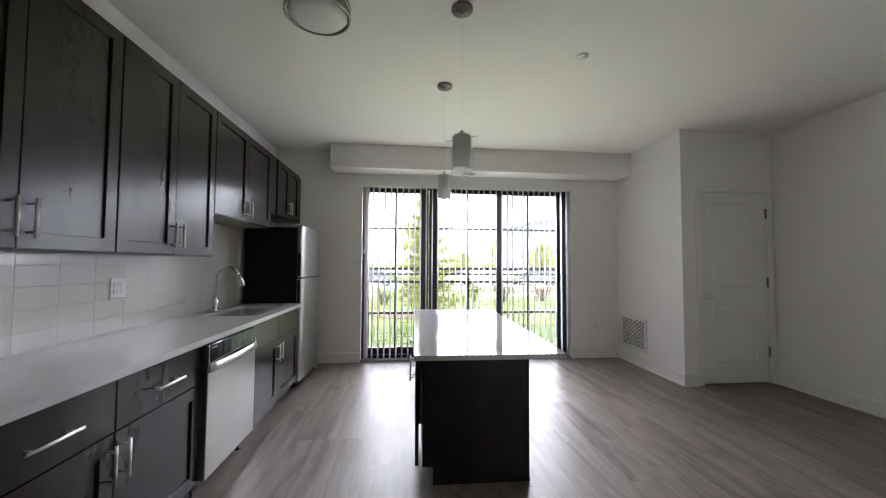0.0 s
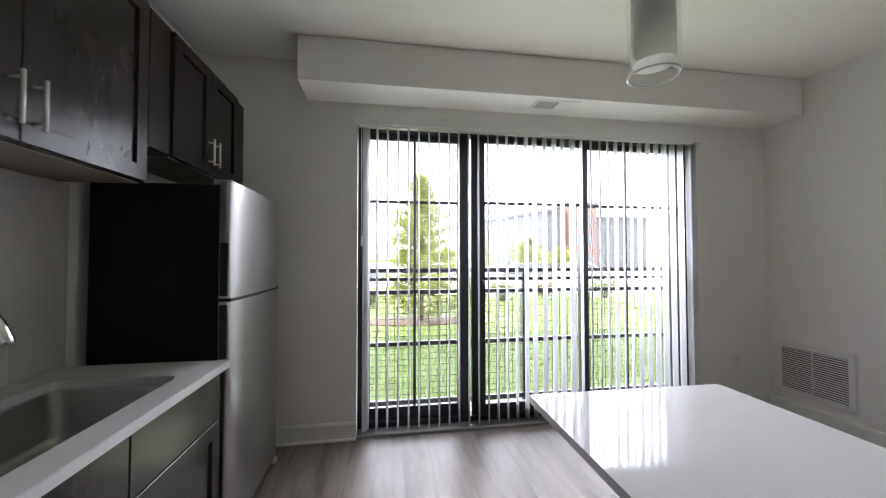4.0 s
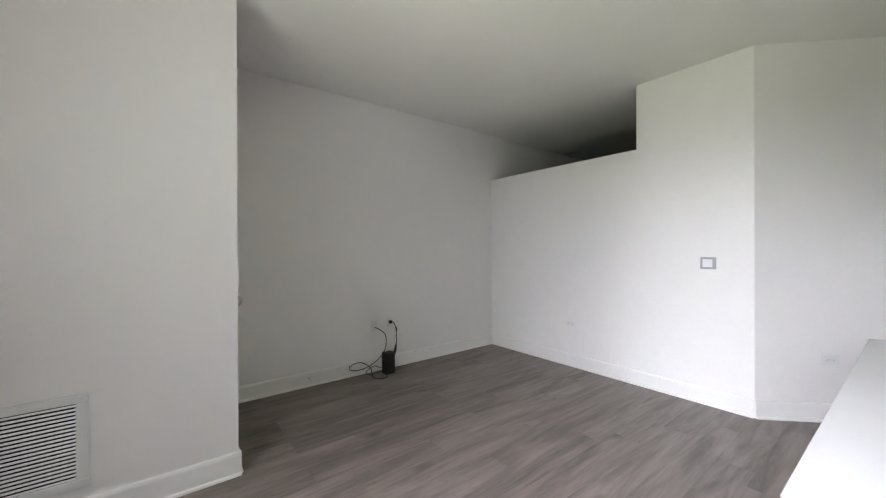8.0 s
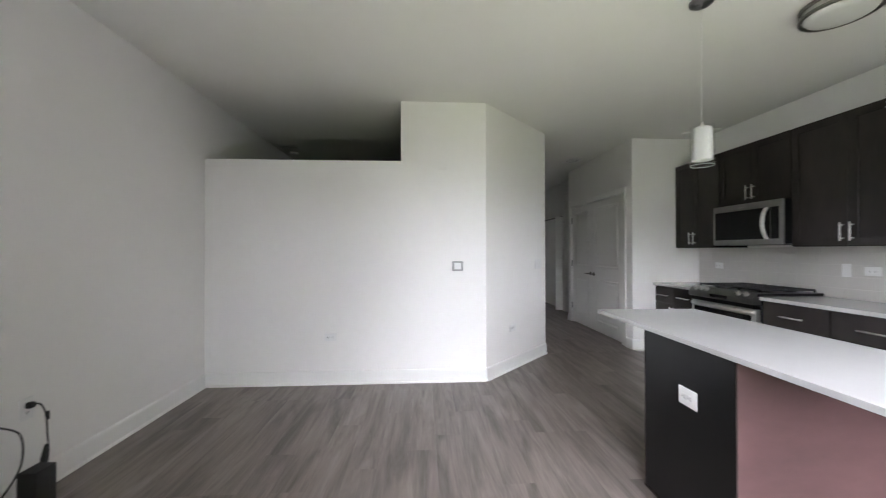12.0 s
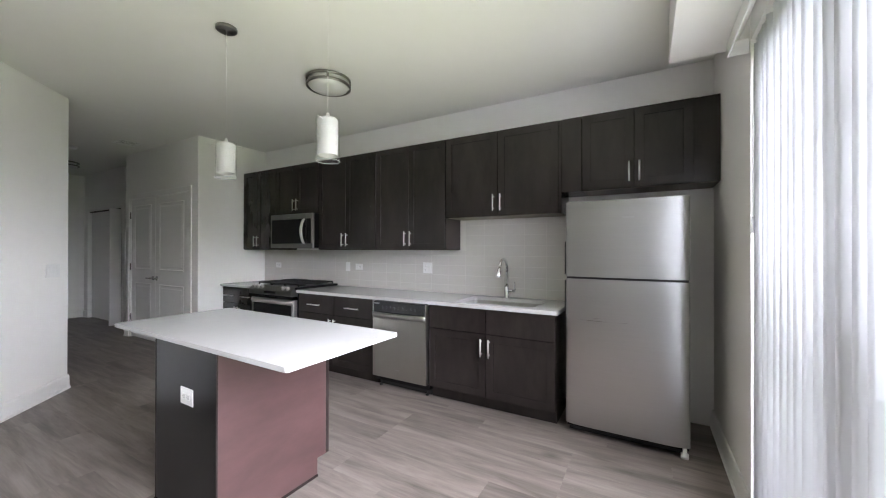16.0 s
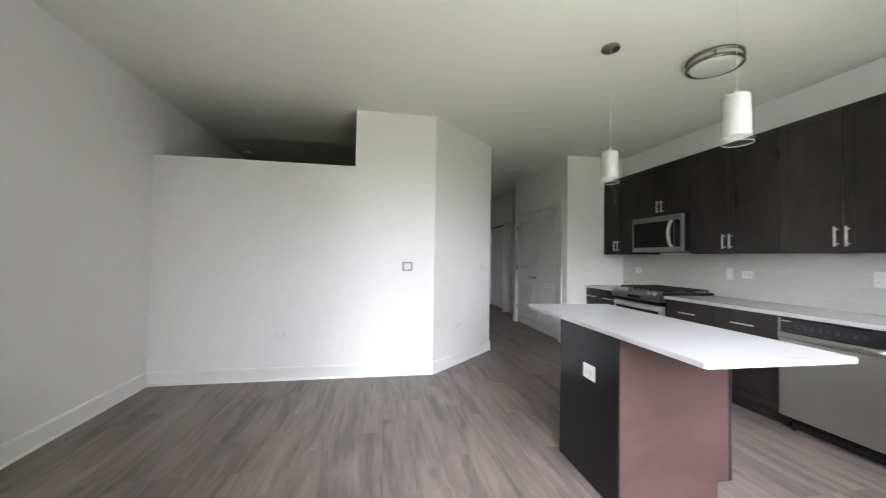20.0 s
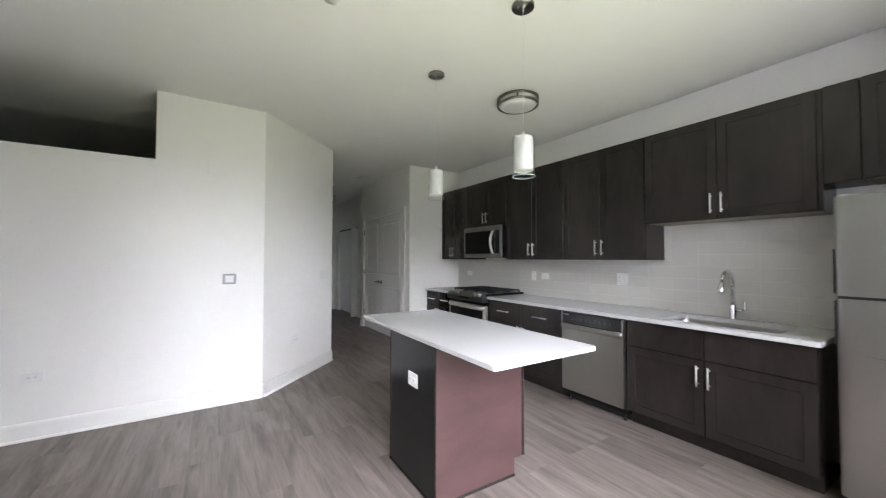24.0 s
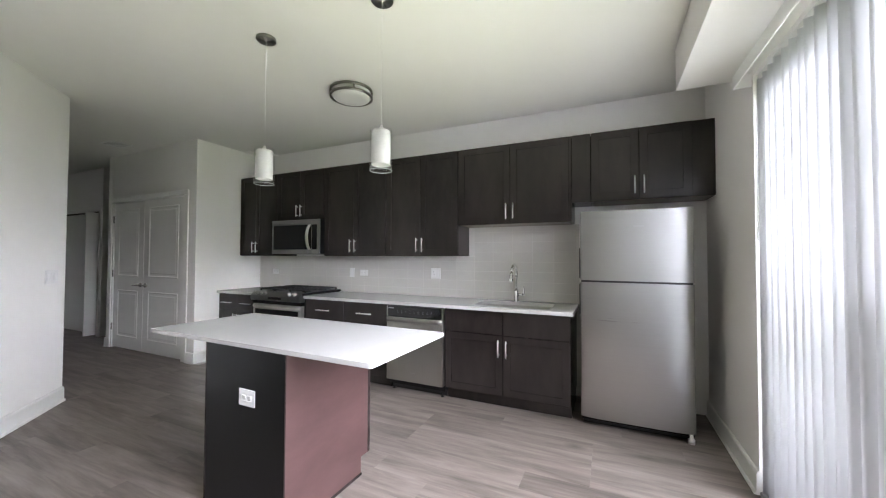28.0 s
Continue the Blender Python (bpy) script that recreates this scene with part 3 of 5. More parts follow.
# hall closet: sliding slab and an open folding leaf
hall = thing("door_3", (0.60, -9.1, 0), "white flush hall closet doors, one leaf folded open", "door", kind="structure")
part("leaf", box(0.565, 0.60, -9.80, -8.62, 0.015, 2.02, bevel=0.002), DOORWHITE, hall)
part("leaf", box(0.60, 0.782, -8.44, -8.405, 0.015, 2.02, bevel=0.002), DOORWHITE, hall)
part("track", box(0.555, 0.63, -9.80, -8.36, 2.022, 2.04), BLACKPLASTIC, hall)
for y0, y1, z0, z1 in ((-9.88, -9.82, 0, 2.04), (-8.335, -8.275, 0, 2.04), (-9.88, -8.275, 2.0405, 2.10)):
    part("casing", box(0.6405, 0.656, y0, y1, z0, z1, bevel=0.003), TRIM, hall)

# flat's entrance door at the end of the hall
entry = thing("door_4", (1.5, FARY, 0), "white entrance door at the end of the hall", "door", kind="structure")
leaf = part("leaf", box(1.06, 1.97, FARY + 0.004, FARY + 0.03, 0.012, 2.05, bevel=0.002), DOORWHITE, entry)
for z in (0.35, 1.05, 1.80):
    part("hinge", box(1.045, 1.062, FARY + 0.028, FARY + 0.04, z - 0.05, z + 0.05), DARKNICKEL, entry)
for x0, x1, z0, z1 in ((0.98, 1.05, 0, 2.06), (1.98, 2.05, 0, 2.06), (0.98, 2.05, 2.0605, 2.13)):
    part("casing", box(x0, x1, FARY + 0.001, FARY + 0.018, z0, z1, bevel=0.003), TRIM, entry)

# ---- balcony window, blind, railing ----
win = thing("window_1", (2.52, 0.14, 0.02), "dark bronze sliding balcony window with three lights and glazing bars", "window", kind="structure")
FY0, FY1 = 0.10, 0.20
for x0, x1, z0, z1 in ((WX0, 1.165, 0.022, WZ), (3.86, WX1, 0.022, WZ), (1.165, 3.86, 2.30, WZ), (1.165, 3.86, 0.022, 0.062)):
    part("window_frame", box(x0, x1, FY0, FY1, z0, z1, bevel=0.004), BRONZE, win)


def sash(x0, x1, z0, z1, y, left, right, bar):
    """One light: two stiles, two rails, a pane, an upright and a level glazing bar."""
    a, b, lo, hi = x0 + left, x1 - right, z0 + 0.085, z1 - 0.05
    for p0, p1, q0, q1, nm in ((x0, a, z0, z1, "stile"), (b, x1, z0, z1, "stile"), (a, b, z0, lo, "rail"), (a, b, hi, z1, "rail")):
        part(nm, box(p0, p1, y - 0.02, y + 0.02, q0, q1, bevel=0.003), BRONZE, win)
    pane = part("pane", box(a, b, y - 0.003, y + 0.003, lo, hi), PANE, win)
    pane.visible_shadow = False
    part("glazing_bar", box(bar - 0.011, bar + 0.011, y - 0.010, y + 0.010, lo, hi, bevel=0.003), BRONZE, win)
    for q0, q1 in ((a, bar - 0.011), (bar + 0.011, b)):
        part("glazing_bar", box(q0, q1, y - 0.009, y + 0.009, 1.746, 1.768, bevel=0.003), BRONZE, win)


sash(1.166, 1.985, 0.063, 2.299, 0.172, 0.022, 0.105, 1.535)
sash(1.99, 3.00, 0.063, 2.299, 0.127, 0.110, 0.066, 2.524)
sash(2.945, 3.859, 0.063, 2.299, 0.172, 0.055, 0.045, 3.391)
bm = tube(bmesh.new(), [(2.075, 0.10, 1.13), (2.075, 0.065, 1.12), (2.075, 0.045, 1.08), (2.075, 0.042, 1.03), (2.075, 0.045, 0.98), (2.075, 0.065, 0.94), (2.075, 0.10, 0.93)], 0.009, 10)
part("pull_handle", bm, BLACKPLASTIC, win, "black D-shaped pull handle")
part("lock", box(2.045, 2.06, 0.092, 0.107, 1.0, 1.09, bevel=0.002), BLACKPLASTIC, win)

# vertical blind
blind = thing("vertical_blind", (2.52, 0.0, 2.28), "white vertical blind with most vanes turned open", "blind")
bm = box(1.078, 3.93, -0.088, -0.080, 2.278, 2.352, bevel=0.002)
part("valance", bm, WHITEPLASTIC, blind, "white plastic valance")
for x0 in (1.078, 3.924):
    part("valance_return", box(x0, x0 + 0.006, -0.0795, -0.001, 2.279, 2.351), WHITEPLASTIC, blind)
part("head_rail", box(1.108, 3.938, 0.018, 0.062, 2.295, 2.333, bevel=0.003), WHITEPLASTIC, blind)
prof, wv, th = [], 0.089, 0.0012
for k in range(9):
    u = k / 8 - 0.5
    prof.append((0.011 * (1 - 4 * u * u), u * wv))
bm = bmesh.new()
z0, z1 = 0.038, 2.292
f0 = [[bm.verts.new((a + s * th, b, z)) for a, b in prof] for s in (-0.5, 0.5) for z in (z0, z1)]
for (lo, hi) in ((f0[0], f0[1]), (f0[2], f0[3])):
    for k in range(8):
        f = bm.faces.new((lo[k], lo[k + 1], hi[k + 1], hi[k]))
        f.smooth = True
for lo, hi in ((f0[0], f0[2]), (f0[1], f0[3])):
    for k in range(8):
        bm.faces.new((lo[k], lo[k + 1], hi[k + 1], hi[k]))
for k in (0, 8):
    bm.faces.new((f0[0][k], f0[1][k], f0[3][k], f0[2][k]))
vane_mesh = mesh_of("vane", bm, VANE)
carrier_mesh = mesh_of("carrier", box(-0.006, 0.006, -0.012, 0.012, 2.288, 2.300), WHITEPLASTIC)
rnd = random.Random(4)
SLEW = (-32, -5, -5, -6, -6, -7, -7, -8, -9, -9, -10, -11, -14, -9, -10, -8, -2, 1, -1, -2.5, -3.5, 3.5, -15, -28, -28, -25, -14.5, -30, -22, -15, -14, -13, -12, -12, -12, -12)
DRIFT = {16: 5, 18: 8, 19: 11, 20: 6, 21: 15, 22: 14, 23: 20, 24: 22, 25: 16, 26: 14, 27: 6}  # millimetres along the rail
for k, slew in enumerate(SLEW):
    x, slew = 1.162 + k * 0.0784 + DRIFT.get(k, 0) / 1000, slew + rnd.uniform(-1.0, 1.0)
    shared("vane", vane_mesh, blind, pose(x, 0.04, 0, rnd.uniform(-0.12, 0.12), 0, slew))
    shared("carrier", carrier_mesh, blind, pose(x, 0.04, 0, 0, 0, slew))
bm = tube(bmesh.new(), [(1.128, 0.012, 2.30), (1.130, 0.005, 1.9), (1.132, 0.004, 1.47)], 0.0045, 8)
tube(bm, [(1.132, 0.004, 1.475), (1.132, 0.004, 1.40)], [0.007, 0.009], 8)
part("wand", bm, WHITEPLASTIC, blind, "clear-white control wand")

# railing outside the window
rail = thing("balcony_railing", (2.5, 0.45, -0.2), "black metal railing with wire mesh infill", "railing")
for z0, z1 in ((1.183, 1.222), (1.112, 1.140), (0.997, 1.034), (0.552, 0.588), (0.05, 0.09)):
    part("rail", box(0.3, 5.2, 0.43, 0.47, z0, z1, bevel=0.003), RAILPAINT, rail)
for x in (0.55, 2.585, 4.62):
    part("post", box(x - 0.027, x + 0.027, 0.4715, 0.52, -0.2, 1.2, bevel=0.004), RAILPAINT, rail)
bm = bmesh.new()
x = 0.62
while x < 4.6:
    bx(bm, x - 0.0022, x + 0.0022, 0.4485, 0.4525, 0.09, 0.997)
    x += 0.0762
z = 0.13
while z < 0.99:
    if not 0.55 < z < 0.59:
        bx(bm, 0.58, 4.6, 0.4526, 0.4566, z - 0.0022, z + 0.0022)
    z += 0.05
part("wire_mesh", bm, RAILPAINT, rail, "black welded wire mesh")
solid("balcony_slab", box(0.2, 5.3, 0.281, 0.62, -0.24, -0.03, bevel=0.01), CONCRETE, "narrow concrete ledge under the railing", "ledge", kind="structure")

# ---- kitchen run along the wall ----
CT, CB = 0.868, 0.838      # worktop: top and underside
XF = 0.612                 # base cabinets: door plane
XU = 0.335                 # wall cabinets: door face


def shaker(bm, y0, y1, z0, z1, x, t=0.02, frame_w=0.062):
    """A shaker door whose face looks along +x: four frame members and a panel sunk by 9 mm."""
    rows = []
    for inset, xx in ((0, x - t), (0, x - 0.0018), (0.0018, x), (frame_w - 0.001, x), (frame_w, x - 0.001), (frame_w + 0.001, x - 0.010)):
        rows.append([bm.verts.new((xx, a, b)) for a, b in ((y0 + inset, z0 + inset), (y1 - inset, z0 + inset), (y1 - inset, z1 - inset), (y0 + inset, z1 - inset))])
    for a, b in zip(rows, rows[1:]):
        for k in range(4):
            bm.faces.new((a[k], a[(k + 1) % 4], b[(k + 1) % 4], b[k]))
    bm.faces.new(rows[0]), bm.faces.new(rows[-1])
    return bm


def bar_pull(x, y, z, length, upright=True, out=1):
    """A bar handle on two posts, standing off a face that looks along x."""
    bm, h = bmesh.new(), length / 2
    d = Vector((0, 0, 1)) if upright else Vector((0, 1, 0))
    c0 = Vector((x + 0.032 * out, y, z))
    tube(bm, [c0 - d * h, c0 + d * h], 0.0058, 12)
    for k in (-0.72, 0.72):
        p = c0 + d * h * k
        tube(bm, [p - Vector((0.032 * out, 0, 0)), p], 0.0045, 8)
    return bm


def wall_cabinet(y0, y1, z0, z1, label, split=None, handle_z=None, stile=0.0, underside=None, side=False):
    cab = thing("wall_cabinet", (0.003, (y0 + y1) / 2, z0), label, "cabinet", group="kitchen wall cabinets")
    body = box(0.003, XU - 0.022, y0 + 0.0008, y1 - 0.0008, z0, z1, bevel=0.0012)
    part("body", body, ESPRESSO, cab)
    if side:
        part("side_panel", box(0.004, XU - 0.021, y1 - 0.0006, y1 + 0.0006, z0 + 0.0005, z1), SIDEVENEER, cab, "brown veneered cabinet side")
    if underside:
        part("underside", box(0.02, XU - 0.03, y0 + 0.02, y1 - 0.02, z0 - 0.004, z0 - 0.0005), underside, cab, "pale laminate underside")
    e = y1 - stile
    mid = split if split is not None else (y0 + e) / 2
    for a, b, s in ((y0 + 0.004, mid - 0.0015, 1), (mid + 0.0015, e - 0.004, -1)):
        d = part("door", shaker(bmesh.new(), a, b, z0 + 0.004, z1 - 0.004, XU), ESPRESSO, cab)
        hy = b - 0.032 if s > 0 else a + 0.032
        hz = handle_z if handle_z else z0 + 0.115
        part("handle", bar_pull(XU, hy, hz, 0.145), NICKEL, d, "satin nickel bar handle")
    return cab


UT = 2.375
wall_cabinet(KY + 0.004, -4.628, 1.315, UT, "narrow espresso shaker wall cabinet above the worktop corner", split=-5.02)
wall_cabinet(-4.626, -3.842, 1.757, UT, "short espresso shaker wall cabinet above the microwave")
wall_cabinet(-3.840, -2.968, 1.315, UT, "tall espresso shaker double-door wall cabinet")
wall_cabinet(-2.966, -2.114, 1.315, UT, "tall espresso shaker double-door wall cabinet with a brown veneered side", side=True)
wall_cabinet(-2.112, -1.04, 1.622, UT, "shorter espresso shaker wall cabinet above the sink", stile=0.02, underside=PALEPLY)
wall_cabinet(-0.884, -0.003, 1.785, UT, "espresso shaker wall cabinet above the fridge", split=-0.517, stile=0.145, underside=PALEPLY)
solid("cabinet_filler", box(0.003, XU - 0.012, -1.038, -0.886, 1.785, UT, bevel=0.001), ESPRESSO, "espresso filler panel between two wall cabinets", "panel")


def base_cabinet(y0, y1, label, drawers, split, false_front=False):
    cab = thing("base_cabinet", (0.003, (y0 + y1) / 2, 0), label, "cabinet", group="kitchen base cabinets")
    part("body", box(0.003, XF - 0.022, y0 + 0.0008, y1 - 0.0008, 0.105, 0.620 if false_front else CB - 0.001, bevel=0.0012), ESPRESSO, cab)
    if false_front:
        for a, b in ((y0 + 0.0008, y0 + 0.0188), (y1 - 0.0188, y1 - 0.0008)):
            part("side_panel", box(0.003, XF - 0.022, a, b, 0.6205, CB - 0.001), ESPRESSO, cab)
        part("front_rail", box(XF - 0.040, XF - 0.022, y0 + 0.019, y1 - 0.019, 0.6205, CB - 0.001), ESPRESSO, cab)
    part("toe_kick", box(0.10, 0.535, y0 + 0.001, y1 - 0.001, 0.002, 0.104), ESPRESSO, cab)
    for a, b in drawers:
        d = part("drawer_front", box(XF - 0.02, XF, a + 0.003, b - 0.003, 0.632, CB - 0.008, bevel=0.002), ESPRESSO, cab)
        if not false_front:
            part("handle", bar_pull(XF, (a + b) / 2, 0.724, 0.185, upright=False), NICKEL, d, "satin nickel bar handle")
    for a, b, s in ((y0, split, 1), (split, y1, -1)):
        d = part("door", shaker(bmesh.new(), a + 0.003, b - 0.002, 0.112, 0.626, XF), ESPRESSO, cab)
        part("handle", bar_pull(XF, b - 0.034 if s > 0 else a + 0.034, 0.520, 0.145), NICKEL, d, "satin nickel bar handle")
    return cab


base_cabinet(KY + 0.004, -4.628, "espresso base cabinet with two small drawers beside the range", ((KY + 0.004, -4.985), (-4.985, -4.628)), -4.985)
base_cabinet(-3.840, -2.745, "espresso base cabinet with two drawers over two doors", ((-3.840, -3.305), (-3.305, -2.745)), -3.305)
base_cabinet(-2.125, -1.028, "espresso sink base cabinet with two doors", ((-2.125, -1.58), (-1.58, -1.028)), -1.58, false_front=True)


def slab_with_hole(bm, x0, x1, y0, y1, z0, z1, hx0, hx1, hy0, hy1, r, n=6):
    """A worktop with a cut-out that has rounded corners."""
    inner = []
    for cx, cy, a0 in ((hx1 - r, hy1 - r, 0), (hx0 + r, hy1 - r, 90), (hx0 + r, hy0 + r, 180), (hx1 - r, hy0 + r, 270)):
        inner.append([(cx + r * math.cos(radians(a0 + 90 * k / n)), cy + r * math.sin(radians(a0 + 90 * k / n))) for k in range(n + 1)])
    outer = [(x1, y1), (x0, y1), (x0, y0), (x1, y0)]
    flat = [p for g in inner for p in g]
    lv = []
    for z in (z0, z1):
        o = [bm.verts.new((*p, z)) for p in outer]
        i = [bm.verts.new((*p, z)) for p in flat]
        m = n + 1
        for q in range(4):
            for k in range(n):
                bm.faces.new((o[q], i[q * m + k], i[q * m + k + 1]))
            bm.faces.new((o[q], i[q * m + n], i[((q + 1) % 4) * m], o[(q + 1) % 4]))
        lv.append((o, i))
    (o0, i0), (o1, i1) = lv
    for q in range(4):
        bm.faces.new((o0[q], o0[(q + 1) % 4], o1[(q + 1) % 4], o1[q]))
    for k in range(len(i0)):
        bm.faces.new((i0[k], i0[(k + 1) % len(i0)], i1[(k + 1) % len(i0)], i1[k]))
    edges = [e for e in bm.edges if all(v in set(o1) for v in e.verts) or all(v in set(i1) for v in e.verts)]
    bmesh.ops.bevel(bm, geom=edges, offset=0.0025, segments=2, affect="EDGES")
    return bm


solid("worktop", slab_with_hole(bmesh.new(), 0.010, 0.642, -3.842, -1.005, CB, CT, 0.135, 0.545, -1.90, -1.205, 0.05), QUARTZ,
      "white quartz kitchen worktop with a sink cut-out", "worktop")
solid("worktop", box(0.010, 0.645, KY + 0.003, -4.626, CB, CT, bevel=0.0025, seg=2), QUARTZ, "short white quartz worktop beside the range", "worktop")

# sink and tap
sink = thing("sink", (0.34, -1.55, 0.62), "stainless steel undermount kitchen sink", "sink")
bm = bmesh.new()
rows = []
for inset, z in ((-0.012, 0.8375), (-0.001, 0.8375), (0.001, 0.83), (0.006, 0.68), (0.03, 0.645), (0.09, 0.640)):
    pts = []
    r = max(0.05 - inset * 0.3, 0.02)
    hx0, hx1, hy0, hy1 = 0.135 + inset, 0.545 - inset, -1.90 + inset, -1.205 - inset
    for cx, cy, a0 in ((hx1 - r, hy1 - r, 0), (hx0 + r, hy1 - r, 90), (hx0 + r, hy0 + r, 180), (hx1 - r, hy0 + r, 270)):
        for k in range(7):
            pts.append(bm.verts.new((cx + r * math.cos(radians(a0 + 15 * k)), cy + r * math.sin(radians(a0 + 15 * k)), z)))
    rows.append(pts)
for a, b in zip(rows, rows[1:]):
    for k in range(len(a)):
        f = bm.faces.new((a[k], a[(k + 1) % len(a)], b[(k + 1) % len(a)], b[k]))
        f.smooth = True
bm.faces.new(rows[-1])
part("basin", bm, SINKSTEEL, sink)
part("drain", lathe(bmesh.new(), (0.34, -1.55, 0.641), [(0.055, 0), (0.052, 0.003), (0.04, 0.001), (0.036, 0.002)], 24), CHROME, sink)

tap = thing("tap", (0.09, -1.583, CT), "chrome gooseneck kitchen tap with pull-down spray", "tap")
part("base", lathe(bmesh.new(), (0.09, -1.583, CT), [(0.028, 0), (0.028, 0.006), (0.0235, 0.010), (0.023, 0.10), (0.019, 0.115)], 24), CHROME, tap)
pts = [(0.09, -1.583, CT + 0.11), (0.09, -1.583, CT + 0.27)] + [(0.09 + 0.095 * (1 - math.cos(radians(a))), -1.583, CT + 0.27 + 0.095 * math.sin(radians(a))) for a in range(15, 166, 15)]
part("spout", tube(bmesh.new(), pts, 0.0145, 16), CHROME, tap)
tip = Vector(pts[-1])
dn = (tip - Vector(pts[-2])).normalized()
part("spray_head", tube(bmesh.new(), [tip, tip + dn * 0.02, tip + dn * 0.025, tip + dn * 0.085, tip + dn * 0.095], [0.0155, 0.017, 0.019, 0.0215, 0.017], 16), CHROME, tap)
bm = tube(bmesh.new(), [(0.09, -1.561, CT + 0.07), (0.09, -1.520, CT + 0.07)], 0.013, 12)
part("valve", bm, CHROME, tap)
part("lever", tube(bmesh.new(), [(0.09, -1.512, CT + 0.058), (0.09, -1.511, CT + 0.085), (0.089, -1.509, CT + 0.125), (0.087, -1.508, CT + 0.150)], [0.0125, 0.0115, 0.0065, 0.0055], 12), CHROME, tap)

# dishwasher
dw = thing("dishwasher", (0.3, -2.445, 0), "stainless dishwasher with a black control strip and bowed handle", "dishwasher")
y0, y1 = -2.740, -2.130
part("body", box(0.02, 0.585, y0, y1, 0.06, CB - 0.006), BLACKPAINT, dw)
part("door_panel", box(0.586, 0.646, y0 + 0.003, y1 - 0.003, 0.115, 0.712, bevel=0.004, seg=2), DOORSTEEL, dw, "brushed stainless door")
cp = part("control_panel", box(0.586, 0.650, y0 + 0.0135, y1 - 0.0135, 0.7135, CB - 0.010, bevel=0.003), BLACKGLASS, dw, "glossy black control panel")
for y in (y0 + 0.003, y1 - 0.013):
    part("edge_strip", box(0.586, 0.649, y, y + 0.010, 0.7135, CB - 0.010, bevel=0.002), DOORSTEEL, dw, "folded stainless edge beside the control panel")
for y in (y0 + 0.04, y1 - 0.04):
    part("foot", lathe(bmesh.new(), (0.56, y, 0.0), [(0.016, 0.001), (0.016, 0.008), (0.007, 0.012), (0.007, 0.0595)], 12), BLACKPLASTIC, dw)
for k in range(9):
    y = y0 + 0.12 + k * 0.046
    part("button", box(0.650, 0.6508, y, y + 0.017, 0.7665, 0.7685), DIMPRINT, cp)
    part("button", box(0.650, 0.6508, y + 0.002, y + 0.015, 0.7800, 0.7815), DIMPRINT, cp)
    part("button", box(0.650, 0.6508, y + 0.006, y + 0.011, 0.7865, 0.7890), DIMPRINT, cp)
part("logo_bar", box(0.650, 0.6514, y0 + 0.025, y0 + 0.085, 0.805, 0.813), GREYPRINT, cp)
part("logo_bar", box(0.646, 0.6472, -2.47, -2.42, 0.20, 0.207), GREYPRINT, dw)
pts = [(0.652 + 0.020 * math.sin(math.pi * k / 10) ** 0.6, y0 + 0.006 + (y1 - y0 - 0.012) * k / 10, 0.703) for k in range(11)]
bm = bmesh.new()
rows = [[bm.verts.new((x + a, y, z + b)) for a, b in ((-0.004, -0.023), (0.003, -0.023), (0.006, 0), (0.003, 0.023), (-0.004, 0.023), (-0.005, 0))] for x, y, z in pts]
for a, b in zip(rows, rows[1:]):
    for k in range(6):
        bm.faces.new((a[k], a[(k + 1) % 6], b[(k + 1) % 6], b[k])).smooth = True
bm.faces.new(rows[0]), bm.faces.new(rows[-1])
part("handle", bm, STEEL_V, dw, "bowed stainless handle")
part("kick_plate", box(0.50, 0.53, y0 + 0.003, y1 - 0.003, 0.003, 0.112), BLACKPLASTIC, dw)

# gas range
rg = thing("range", (0.33, -4.25, 0), "stainless gas range with black cast-iron grates", "range")
y0, y1 = -4.622, -3.848
part("body", box(0.02, 0.615, y0, y1, 0.03, 0.865), BLACKPAINT, rg)
part("cooktop", box(0.015, 0.655, y0 - 0.002, y1 + 0.002, 0.866, 0.893, bevel=0.006, seg=2), BLACKPAINT, rg, "black enamel cooktop")
bm = prism(bmesh.new(), [(0.616, 0.792), (0.690, 0.792), (0.702, 0.806), (0.702, 0.846), (0.694, 0.856), (0.650, 0.896), (0.6405, 0.900), (0.616, 0.900)], y0, y1, axis="y")
cpan = part("control_panel", bm, DARKSTEEL, rg, "sloping dark steel control panel")
part("display", box(0.7022, 0.7032, -4.33, -4.12, 0.812, 0.840), BLACKGLASS, cpan)
lean = Vector((0.67, 0, 0.74)).normalized()
for y in (-4.535, -4.465, -4.395, -4.015, -3.935):
    p = Vector((0.673, y, 0.876))
    part("knob", tube(bmesh.new(), [p, p + lean * 0.005, p + lean * 0.006, p + lean * 0.030, p + lean * 0.033], [0.026, 0.026, 0.021, 0.019, 0.016], 22), DULLSTEEL, cpan, "stainless burner knob")
part("trim_band", box(0.616, 0.672, y0 + 0.004, y1 - 0.004, 0.7525, 0.791, bevel=0.003), BLACKGLASS, rg, "glossy black band over the oven door")
door = part("oven_door", box(0.616, 0.668, y0 + 0.004, y1 - 0.004, 0.215, 0.750, bevel=0.006, seg=2), STEEL, rg, "stainless oven door")
part("oven_window", box(0.668, 0.672, y0 + 0.045, y1 - 0.045, 0.27, 0.690, bevel=0.001), BLACKGLASS, door, "black oven window")
bow = [(0.672 + 0.045 * math.sin(math.pi * q / 14) ** 0.45, y0 + 0.012 + (y1 - y0 - 0.024) * q / 14, 0.722) for q in range(15)]
bm = bmesh.new()
rows = [[bm.verts.new((x + a, y, z + b)) for a, b in ((-0.005, -0.017), (0.006, -0.017), (0.009, 0), (0.006, 0.017), (-0.005, 0.017))] for x, y, z in bow]
